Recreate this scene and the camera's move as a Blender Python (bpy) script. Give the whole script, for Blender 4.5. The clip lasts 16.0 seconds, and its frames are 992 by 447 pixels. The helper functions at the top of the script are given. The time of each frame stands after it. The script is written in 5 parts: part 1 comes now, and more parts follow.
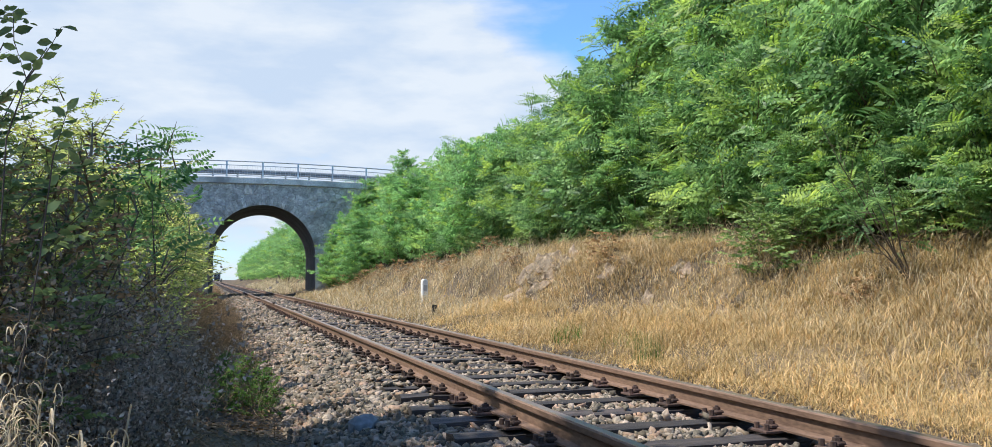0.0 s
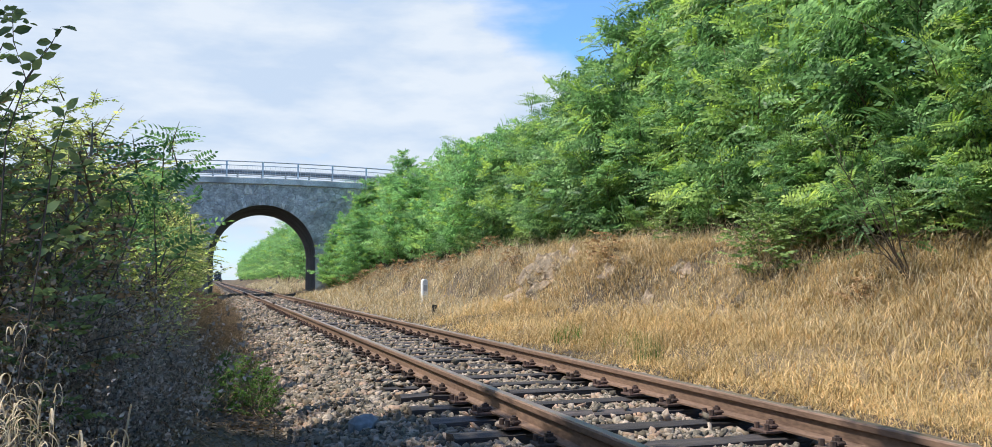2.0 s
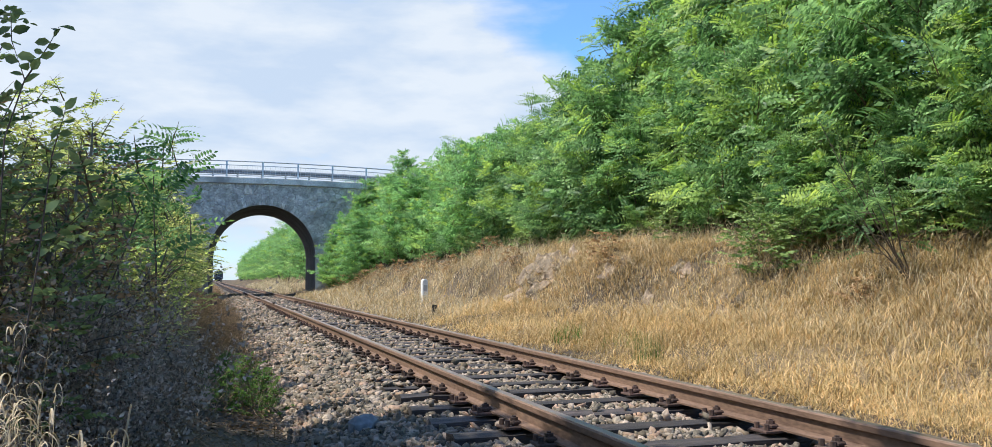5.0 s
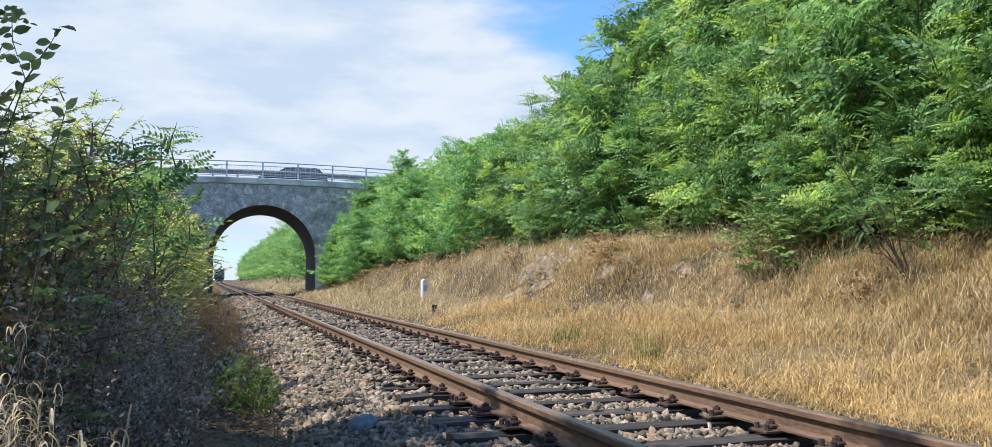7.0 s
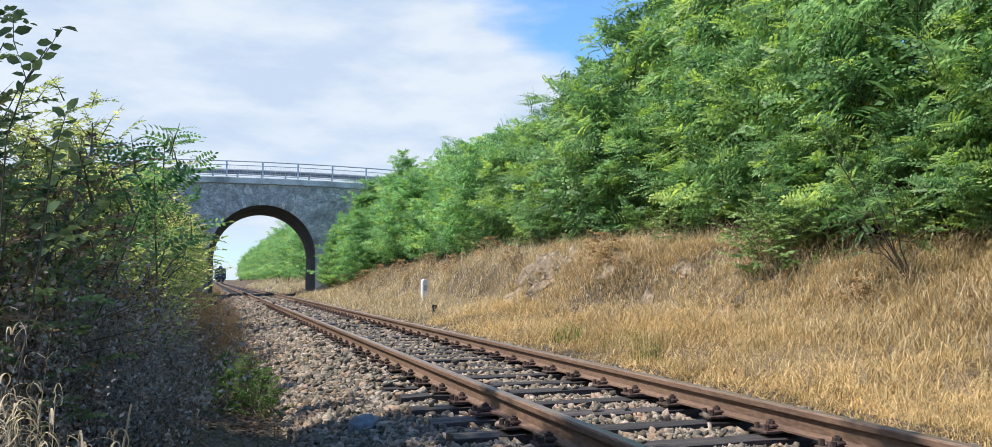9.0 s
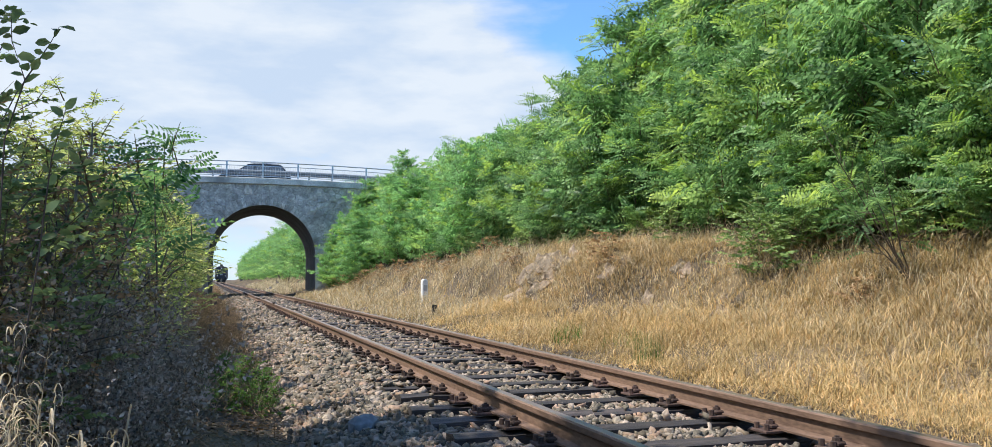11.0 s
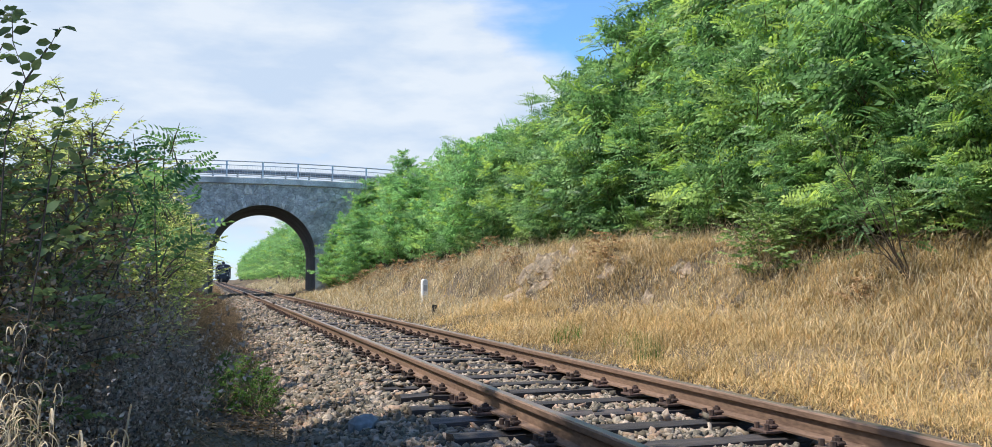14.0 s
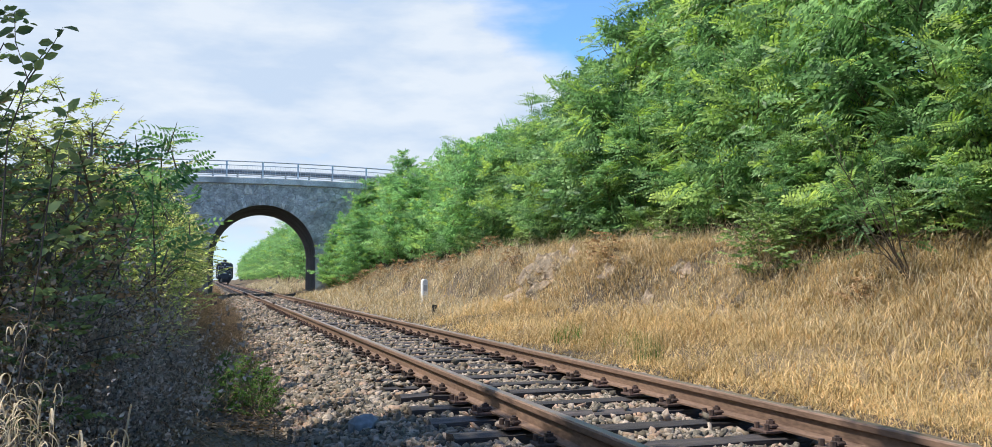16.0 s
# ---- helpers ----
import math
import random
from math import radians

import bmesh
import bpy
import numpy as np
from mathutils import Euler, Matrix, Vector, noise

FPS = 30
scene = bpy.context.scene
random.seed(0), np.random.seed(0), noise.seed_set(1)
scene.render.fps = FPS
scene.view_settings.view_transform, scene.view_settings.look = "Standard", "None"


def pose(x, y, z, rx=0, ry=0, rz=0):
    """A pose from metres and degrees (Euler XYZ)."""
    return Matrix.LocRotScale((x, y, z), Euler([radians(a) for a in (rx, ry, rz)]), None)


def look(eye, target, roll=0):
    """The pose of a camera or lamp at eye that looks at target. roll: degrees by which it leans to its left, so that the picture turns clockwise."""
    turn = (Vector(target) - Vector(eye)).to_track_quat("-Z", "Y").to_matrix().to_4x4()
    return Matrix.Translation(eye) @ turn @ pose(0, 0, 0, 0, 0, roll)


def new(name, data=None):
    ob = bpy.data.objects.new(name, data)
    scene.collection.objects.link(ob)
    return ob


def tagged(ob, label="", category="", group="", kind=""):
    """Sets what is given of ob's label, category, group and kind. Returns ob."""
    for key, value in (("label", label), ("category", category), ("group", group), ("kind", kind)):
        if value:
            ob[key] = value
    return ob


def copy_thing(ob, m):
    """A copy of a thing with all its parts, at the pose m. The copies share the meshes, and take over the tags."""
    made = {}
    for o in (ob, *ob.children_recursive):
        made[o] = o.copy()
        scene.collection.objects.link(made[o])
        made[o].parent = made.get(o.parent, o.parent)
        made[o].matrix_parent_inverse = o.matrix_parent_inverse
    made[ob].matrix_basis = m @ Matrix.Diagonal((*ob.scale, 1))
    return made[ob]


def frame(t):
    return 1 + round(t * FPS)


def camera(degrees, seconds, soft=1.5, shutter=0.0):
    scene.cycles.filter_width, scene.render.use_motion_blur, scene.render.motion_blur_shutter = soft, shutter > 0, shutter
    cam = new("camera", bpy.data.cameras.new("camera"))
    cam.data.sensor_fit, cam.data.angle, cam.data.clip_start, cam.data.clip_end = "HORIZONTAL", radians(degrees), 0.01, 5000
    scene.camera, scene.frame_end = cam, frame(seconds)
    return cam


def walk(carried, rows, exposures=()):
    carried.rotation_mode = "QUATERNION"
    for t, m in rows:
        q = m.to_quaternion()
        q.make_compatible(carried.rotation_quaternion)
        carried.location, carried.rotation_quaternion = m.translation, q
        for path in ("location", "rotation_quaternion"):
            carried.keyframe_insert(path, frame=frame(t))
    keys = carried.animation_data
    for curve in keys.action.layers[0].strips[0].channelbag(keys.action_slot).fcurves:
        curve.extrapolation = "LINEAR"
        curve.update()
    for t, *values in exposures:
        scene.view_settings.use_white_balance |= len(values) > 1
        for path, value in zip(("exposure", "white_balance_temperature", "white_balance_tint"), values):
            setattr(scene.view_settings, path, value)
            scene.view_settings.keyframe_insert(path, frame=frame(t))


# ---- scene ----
# World: the track runs along +y, x = 0 on its axis, z = 0 on the sleepers' tops, rail heads at 0.17.
EYE = (-2.60, 0.0, 0.94)
TURN = -17.83
cam = camera(58.85, 16.0, soft=0.35)
CAMERA_POSE = pose(EYE[0], EYE[1], EYE[2], 90 + 3.66, 0, TURN)
walk(cam, [(0.0, CAMERA_POSE), (16.0, CAMERA_POSE)])
scene.view_settings.exposure = 0.35

# ---------------------------------------------------------------- light
SUN_AZIMUTH = -88.0      # degrees clockwise from +y: square to the track, from the left
SUN_HEIGHT = 57.0
sun = new("sun", bpy.data.lights.new("sun", "SUN"))
sun.data.energy, sun.data.angle, sun.data.color = 5.0, radians(0.55), (1.0, 0.955, 0.88)
_a, _e = radians(SUN_AZIMUTH), radians(SUN_HEIGHT)
SUN_WAY = Vector((math.sin(_a) * math.cos(_e), math.cos(_a) * math.cos(_e), math.sin(_e)))
sun.matrix_world = look(SUN_WAY * 100, (0, 0, 0))

world = bpy.data.worlds.new("world")
scene.world = world
world.use_nodes = True
wn, wl = world.node_tree.nodes, world.node_tree.links
wn.clear()
w_out, w_bg = wn.new("ShaderNodeOutputWorld"), wn.new("ShaderNodeBackground")
w_sky = wn.new("ShaderNodeTexSky")
w_sky.sky_type, w_sky.sun_disc = "NISHITA", False
w_sky.sun_elevation, w_sky.sun_rotation = _e, _a % (2 * math.pi)
w_sky.dust_density, w_sky.ozone_density, w_sky.air_density = 0.25, 3.0, 1.0
w_bg.inputs["Strength"].default_value = 0.11
w_co = wn.new("ShaderNodeTexCoord")
w_map = wn.new("ShaderNodeMapping")
w_map.inputs["Rotation"].default_value = (0, 0, radians(-25))
w_map.inputs["Location"].default_value = (0.35, 0.0, 0.0)
w_map.inputs["Scale"].default_value = (1.0, 1.0, 3.2)
wl.new(w_co.outputs["Generated"], w_map.inputs["Vector"])
w_big, w_fine = wn.new("ShaderNodeTexNoise"), wn.new("ShaderNodeTexNoise")
for node, scale, detail in ((w_big, 1.7, 4.0), (w_fine, 6.5, 10.0)):
    node.inputs["Scale"].default_value, node.inputs["Detail"].default_value = scale, detail
    node.inputs["Roughness"].default_value = 0.55
    wl.new(w_map.outputs["Vector"], node.inputs["Vector"])
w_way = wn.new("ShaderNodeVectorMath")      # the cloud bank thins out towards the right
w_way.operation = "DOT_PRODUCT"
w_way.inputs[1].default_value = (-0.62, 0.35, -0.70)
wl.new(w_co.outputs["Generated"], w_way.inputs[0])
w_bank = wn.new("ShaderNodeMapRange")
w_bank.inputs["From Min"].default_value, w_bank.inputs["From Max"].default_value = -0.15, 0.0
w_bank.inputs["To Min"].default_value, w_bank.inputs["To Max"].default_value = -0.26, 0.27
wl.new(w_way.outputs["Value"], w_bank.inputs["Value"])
w_sum = wn.new("ShaderNodeMath")
w_sum.operation = "MULTIPLY_ADD"
w_sum.inputs[1].default_value = 0.55
wl.new(w_fine.outputs["Fac"], w_sum.inputs[0])
w_sep, w_low, w_add = wn.new("ShaderNodeSeparateXYZ"), wn.new("ShaderNodeMapRange"), wn.new("ShaderNodeMath")
w_low.inputs["From Min"].default_value, w_low.inputs["From Max"].default_value = 0.03, 0.20
w_low.inputs["To Min"].default_value, w_low.inputs["To Max"].default_value = -0.20, 0.0
wl.new(w_co.outputs["Generated"], w_sep.inputs[0])
wl.new(w_sep.outputs["Z"], w_low.inputs["Value"])
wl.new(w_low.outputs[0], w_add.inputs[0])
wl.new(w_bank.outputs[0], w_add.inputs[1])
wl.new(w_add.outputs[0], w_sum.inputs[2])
w_all = wn.new("ShaderNodeMath")
w_all.operation = "MULTIPLY_ADD"
w_all.inputs[1].default_value = 0.45
wl.new(w_big.outputs["Fac"], w_all.inputs[0])
wl.new(w_sum.outputs[0], w_all.inputs[2])
w_ramp = wn.new("ShaderNodeValToRGB")
w_ramp.color_ramp.elements[0].position, w_ramp.color_ramp.elements[1].position = 0.36, 0.60
w_ramp.color_ramp.elements[0].color, w_ramp.color_ramp.elements[1].color = (0.04, 0.04, 0.04, 1), (0.97, 0.97, 0.97, 1)
wl.new(w_all.outputs[0], w_ramp.inputs["Fac"])
w_tone = wn.new("ShaderNodeValToRGB")
w_tone.color_ramp.elements[0].position, w_tone.color_ramp.elements[1].position = 0.38, 0.60
w_tone.color_ramp.elements[0].color, w_tone.color_ramp.elements[1].color = (0.68, 0.82, 1.02, 1), (0.90, 0.985, 1.09, 1)
wl.new(w_fine.outputs["Fac"], w_tone.inputs["Fac"])
w_gain = wn.new("ShaderNodeVectorMath")
w_gain.operation = "SCALE"
w_gain.inputs["Scale"].default_value = 6.4
wl.new(w_tone.outputs["Color"], w_gain.inputs[0])
w_mix = wn.new("ShaderNodeMix")
w_mix.data_type = "RGBA"
wl.new(w_ramp.outputs["Color"], w_mix.inputs[0])
w_blue = wn.new("ShaderNodeVectorMath")
w_blue.operation = "MULTIPLY"
w_blue.inputs[1].default_value = (0.95, 1.38, 1.75)
wl.new(w_sky.outputs["Color"], w_blue.inputs[0])
wl.new(w_blue.outputs[0], w_mix.inputs[6])
wl.new(w_gain.outputs[0], w_mix.inputs[7])
wl.new(w_mix.outputs[2], w_bg.inputs["Color"])
wl.new(w_bg.outputs[0], w_out.inputs["Surface"])


# ---------------------------------------------------------------- materials
def material(name, dark, light, rough=0.8, metal=0.0, grain=20.0, blotch=2.0, bump=0.3, depth=0.01, vary=0.0,
             island=False, third=None, stretch=(1, 1, 1), coat=0.0):
    """Two noises mix dark into light (and a third colour in patches); vary: brightness by piece."""
    m = bpy.data.materials.new(name)
    m.use_nodes = True
    n, l = m.node_tree.nodes, m.node_tree.links
    b = n["Principled BSDF"]
    co, mp = n.new("ShaderNodeTexCoord"), n.new("ShaderNodeMapping")
    mp.inputs["Scale"].default_value = stretch
    l.new(co.outputs["Object"], mp.inputs["Vector"])
    a, c = n.new("ShaderNodeTexNoise"), n.new("ShaderNodeTexNoise")
    for node, scale in ((a, grain), (c, blotch)):
        node.inputs["Scale"].default_value, node.inputs["Detail"].default_value = scale, 6.0
        l.new(mp.outputs["Vector"], node.inputs["Vector"])
    s = n.new("ShaderNodeMath")
    s.operation = "ADD"
    l.new(a.outputs["Fac"], s.inputs[0])
    l.new(c.outputs["Fac"], s.inputs[1])
    r = n.new("ShaderNodeValToRGB")
    r.color_ramp.elements[0].position, r.color_ramp.elements[1].position = 0.36, 0.62
    r.color_ramp.elements[0].color, r.color_ramp.elements[1].color = (*dark, 1), (*light, 1)
    h = n.new("ShaderNodeMath")
    h.operation = "MULTIPLY"
    h.inputs[1].default_value = 0.5
    l.new(s.outputs[0], h.inputs[0])
    l.new(h.outputs[0], r.inputs["Fac"])
    colour = r.outputs["Color"]
    if third:
        t = n.new("ShaderNodeTexNoise")
        t.inputs["Scale"].default_value, t.inputs["Detail"].default_value = blotch * 0.7, 4.0
        l.new(co.outputs["Object"], t.inputs["Vector"])
        tr = n.new("ShaderNodeValToRGB")
        tr.color_ramp.elements[0].position, tr.color_ramp.elements[1].position = 0.50, 0.66
        l.new(t.outputs["Fac"], tr.inputs["Fac"])
        mx = n.new("ShaderNodeMix")
        mx.data_type = "RGBA"
        l.new(tr.outputs["Color"], mx.inputs[0])
        l.new(colour, mx.inputs[6])
        mx.inputs[7].default_value = (*third, 1)
        colour = mx.outputs[2]
    if vary:
        src = n.new("ShaderNodeNewGeometry").outputs["Random Per Island"] if island else n.new("ShaderNodeObjectInfo").outputs["Random"]
        mr = n.new("ShaderNodeMapRange")
        mr.inputs["To Min"].default_value, mr.inputs["To Max"].default_value = 1 - vary, 1 + vary
        l.new(src, mr.inputs["Value"])
        hs = n.new("ShaderNodeHueSaturation")
        l.new(mr.outputs[0], hs.inputs["Value"])
        hr = n.new("ShaderNodeMapRange")
        hr.inputs["To Min"].default_value, hr.inputs["To Max"].default_value = 0.5 + vary * 0.025, 0.5 - vary * 0.025
        l.new(src, hr.inputs["Value"])
        l.new(hr.outputs[0], hs.inputs["Hue"])
        l.new(colour, hs.inputs["Color"])
        colour = hs.outputs["Color"]
    l.new(colour, b.inputs["Base Color"])
    b.inputs["Roughness"].default_value, b.inputs["Metallic"].default_value = rough, metal
    b.inputs["Coat Weight"].default_value = coat
    if bump:
        bp = n.new("ShaderNodeBump")
        bp.inputs["Strength"].default_value, bp.inputs["Distance"].default_value = bump, depth
        l.new(s.outputs[0], bp.inputs["Height"])
        l.new(bp.outputs["Normal"], b.inputs["Normal"])
    return m


def leaf_material(name, dark, light, through_light=0.35, rough=0.45, patch=0.8, third=None):
    """Foliage: colour by leaf and by clump, partly lit from behind."""
    m = material(name, dark, light, rough, 0, 9.0, patch, 0.0, vary=0.4, island=True, third=third)
    n, l = m.node_tree.nodes, m.node_tree.links
    b, out = n["Principled BSDF"], n["Material Output"]
    tr, mix = n.new("ShaderNodeBsdfTranslucent"), n.new("ShaderNodeMixShader")
    hs = n.new("ShaderNodeHueSaturation")
    hs.inputs["Saturation"].default_value, hs.inputs["Value"].default_value = 1.1, 1.6
    b.inputs["Specular IOR Level"].default_value = 0.25
    src = b.inputs["Base Color"].links[0].from_socket
    l.new(src, hs.inputs["Color"])
    l.new(hs.outputs["Color"], tr.inputs["Color"])
    mix.inputs[0].default_value = through_light
    l.new(b.outputs[0], mix.inputs[1])
    l.new(tr.outputs[0], mix.inputs[2])
    l.new(mix.outputs[0], out.inputs["Surface"])
    return m


def plain(name, colour, rough=0.5, metal=0.0, glow=0.0):
    m = bpy.data.materials.new(name)
    m.use_nodes = True
    b = m.node_tree.nodes["Principled BSDF"]
    b.inputs["Base Color"].default_value, b.inputs["Roughness"].default_value = (*colour, 1), rough
    b.inputs["Metallic"].default_value = metal
    if glow:
        b.inputs["Emission Color"].default_value, b.inputs["Emission Strength"].default_value = (*colour, 1), glow
    return m


M_SOIL = material("dry_soil", (0.030, 0.022, 0.015), (0.11, 0.08, 0.052), 0.95, grain=9, blotch=0.6, bump=1.0, depth=0.06, third=(0.19, 0.135, 0.072))
M_BED = material("ballast_bed", (0.035, 0.028, 0.022), (0.14, 0.115, 0.09), 0.95, grain=28, blotch=1.2, bump=1.0, depth=0.04)
M_STONE = material("ballast_stone", (0.050, 0.042, 0.033), (0.340, 0.278, 0.205), 0.92, grain=45, blotch=7, bump=0.6, depth=0.006, vary=0.65, island=True, third=(0.26, 0.175, 0.11))
M_STONE_PIECE = material("ballast_stone_piece", (0.050, 0.042, 0.033), (0.340, 0.278, 0.205), 0.92, grain=45, blotch=7, bump=0.6, depth=0.006, vary=0.65, third=(0.26, 0.175, 0.11))
M_BLUESTONE = material("blue_grey_rock", (0.12, 0.13, 0.14), (0.25, 0.265, 0.28), 0.95, grain=25, blotch=5, bump=0.6, depth=0.01)
M_SLEEPER = material("tarred_wood", (0.022, 0.018, 0.017), (0.085, 0.068, 0.06), 0.7, grain=14, blotch=2, bump=0.8, depth=0.012, vary=0.35, stretch=(0.6, 7, 7))
M_RUST = material("rusty_rail", (0.098, 0.058, 0.038), (0.225, 0.138, 0.092), 0.75, 0.0, grain=60, blotch=3, bump=0.25, depth=0.003, stretch=(1, 0.25, 1))
M_TREAD = material("worn_rail_top", (0.26, 0.185, 0.135), (0.42, 0.33, 0.26), 0.42, 0.65, grain=50, blotch=2, bump=0.1, depth=0.002, stretch=(1, 0.1, 1))
M_CLIP = material("rusted_iron", (0.035, 0.022, 0.017), (0.105, 0.062, 0.045), 0.85, 0.1, grain=60, blotch=10, bump=0.5, depth=0.004, vary=0.3)
M_GRANITE = material("rubble_granite", (0.30, 0.29, 0.27), (0.72, 0.70, 0.66), 0.9, grain=9, blotch=2.6, bump=1.0, depth=0.10, vary=0.2, third=(0.36, 0.345, 0.32))
M_MORTAR = material("mortar", (0.34, 0.33, 0.31), (0.58, 0.56, 0.53), 0.95, grain=20, blotch=1, bump=0.6, depth=0.02)
# Shade under the arch is put into this colour, far darker than the granite.
M_INTRADOS_SHADE = material("shaded_arch_soffit", (0.050, 0.052, 0.057), (0.15, 0.155, 0.165), 0.92, grain=8, blotch=0.8, bump=0.8, depth=0.03)
M_CONCRETE = material("weathered_concrete", (0.42, 0.42, 0.40), (0.74, 0.73, 0.69), 0.85, grain=12, blotch=0.9, bump=0.3, depth=0.01, third=(0.28, 0.28, 0.27))
M_GALV = material("galvanised_steel", (0.40, 0.44, 0.48), (0.60, 0.64, 0.68), 0.45, 0.6, grain=30, blotch=3, bump=0.05)
M_GALV_DULL = material("weathered_zinc", (0.16, 0.18, 0.20), (0.30, 0.33, 0.36), 0.6, 0.4, grain=30, blotch=3, bump=0.05)
M_ASPHALT = material("asphalt", (0.035, 0.035, 0.037), (0.075, 0.073, 0.07), 0.9, grain=60, blotch=1, bump=0.5, depth=0.006)
M_ROCK = material("bank_rock", (0.11, 0.080, 0.055), (0.42, 0.33, 0.24), 0.92, grain=7, blotch=2.5, bump=1.0, depth=0.06, vary=0.3, stretch=(1, 1, 2.2))
M_WHITE = material("whitewashed_stone", (0.62, 0.61, 0.58), (0.84, 0.83, 0.80), 0.8, grain=30, blotch=6, bump=0.2, depth=0.004)
M_BARK = material("bark", (0.055, 0.042, 0.032), (0.17, 0.13, 0.10), 0.9, grain=30, blotch=5, bump=0.8, depth=0.01, stretch=(1, 1, 0.25))
M_TWIG = material("green_brown_twig", (0.07, 0.055, 0.035), (0.20, 0.16, 0.09), 0.8, grain=30, blotch=5, bump=0.3)
M_LOCUST = leaf_material("locust_leaf", (0.034, 0.105, 0.036), (0.280, 0.445, 0.185), 0.42, 0.45, third=(0.37, 0.48, 0.12))
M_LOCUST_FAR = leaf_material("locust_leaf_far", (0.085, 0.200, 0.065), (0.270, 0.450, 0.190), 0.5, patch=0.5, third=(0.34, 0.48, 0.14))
M_SHRUB = leaf_material("blackthorn_leaf", (0.060, 0.105, 0.034), (0.42, 0.49, 0.19), 0.46, 0.42, third=(0.38, 0.30, 0.15))
M_OLIVE = leaf_material("olive_shrub_leaf", (0.105, 0.155, 0.042), (0.62, 0.66, 0.25), 0.58, 0.5, third=(0.52, 0.42, 0.20))
M_BRAMBLE = leaf_material("bramble_leaf", (0.065, 0.130, 0.035), (0.270, 0.370, 0.125), 0.30, 0.5)
M_WEED = leaf_material("grey_dry_weed", (0.022, 0.016, 0.011), (0.66, 0.55, 0.43), 0.12, 0.9)
M_VERGE = leaf_material("brown_verge_grass", (0.035, 0.022, 0.012), (0.48, 0.33, 0.19), 0.12, 0.9)
M_TIPS = leaf_material("fresh_locust_leaf", (0.17, 0.29, 0.060), (0.40, 0.52, 0.14), 0.45, 0.5)
M_DEADLEAF = leaf_material("withered_leaf", (0.15, 0.090, 0.045), (0.56, 0.38, 0.21), 0.30, 0.8)
M_STRAW = leaf_material("straw_grass", (0.23, 0.150, 0.055), (0.74, 0.55, 0.275), 0.20, 0.7, 0.6, third=(0.46, 0.34, 0.17))
M_STRAW_PALE = leaf_material("bleached_grass", (0.26, 0.205, 0.120), (0.66, 0.56, 0.38), 0.22, 0.8)
M_GREENGRASS = leaf_material("green_grass", (0.045, 0.105, 0.022), (0.17, 0.27, 0.065), 0.40, 0.6)
M_TRAIN = material("dark_blue_grey_paint", (0.022, 0.026, 0.036), (0.050, 0.056, 0.072), 0.45, 0.0, grain=8, blotch=0.8, bump=0.05, third=(0.045, 0.038, 0.036))
M_TRAIN_TRIM = material("sooty_roof", (0.03, 0.03, 0.032), (0.075, 0.075, 0.078), 0.7, grain=8, blotch=1, bump=0.1)
M_GLASS_DARK = plain("dark_window", (0.02, 0.024, 0.03), 0.08)
M_CAR_GLASS = plain("car_window", (0.10, 0.125, 0.15), 0.06)
M_LAMP = plain("headlight_glass", (0.75, 0.76, 0.72), 0.15)
M_LINING = plain("pale_lining", (0.55, 0.57, 0.60), 0.5)
M_RED = plain("red_buffer_beam", (0.26, 0.05, 0.04), 0.6)
M_IRON = material("black_iron", (0.015, 0.015, 0.016), (0.045, 0.043, 0.04), 0.65, 0.3, grain=20, blotch=3, bump=0.2)
M_CAR_DARK = material("dark_blue_car_paint", (0.020, 0.026, 0.038), (0.028, 0.035, 0.05), 0.3, 0.2, grain=300, blotch=1, bump=0.0, coat=0.3)
M_CAR_GREY = material("graphite_car_paint", (0.018, 0.020, 0.024), (0.026, 0.029, 0.034), 0.35, 0.1, grain=300, blotch=1, bump=0.0, coat=0.3)
M_TYRE = plain("tyre_rubber", (0.02, 0.02, 0.02), 0.9)
M_CHROME = plain("alloy", (0.55, 0.56, 0.58), 0.3, 0.9)


# ---------------------------------------------------------------- mesh helpers
def link(name, data, mat, parent=None, label=""):
    ob = new(name, data)
    if mat is not None and not data.materials:
        data.materials.append(mat)
    if parent is not None:
        ob.parent = parent
    return tagged(ob, label)


def part(name, bm, mat, parent=None, label="", smooth=False):
    """One bmesh as one mesh object under a thing or a part."""
    me = bpy.data.meshes.new(name)
    bm.to_mesh(me)
    bm.free()
    if smooth:
        me.polygons.foreach_set("use_smooth", np.ones(len(me.polygons), dtype=bool))
    return link(name, me, mat, parent, label)


def empty(name, m=None, parent=None):
    ob = new(name)
    ob.empty_display_size = 0.2
    if m is not None:
        ob.matrix_basis = m
    if parent is not None:
        ob.parent = parent
    return ob


def np_mesh(name, verts, faces, mat):
    """A mesh from arrays: verts (n, 3), faces (m, k) with k corners each."""
    verts, faces = np.asarray(verts, dtype=np.float32), np.asarray(faces, dtype=np.int32)
    me = bpy.data.meshes.new(name)
    me.vertices.add(len(verts))
    me.vertices.foreach_set("co", verts.ravel())
    k = faces.shape[1]
    me.loops.add(faces.size)
    me.loops.foreach_set("vertex_index", faces.ravel())
    me.polygons.add(len(faces))
    me.polygons.foreach_set("loop_start", np.arange(0, faces.size, k, dtype=np.int32))
    me.polygons.foreach_set("loop_total", np.full(len(faces), k, dtype=np.int32))
    me.update(calc_edges=True)
    me.materials.append(mat)
    return me


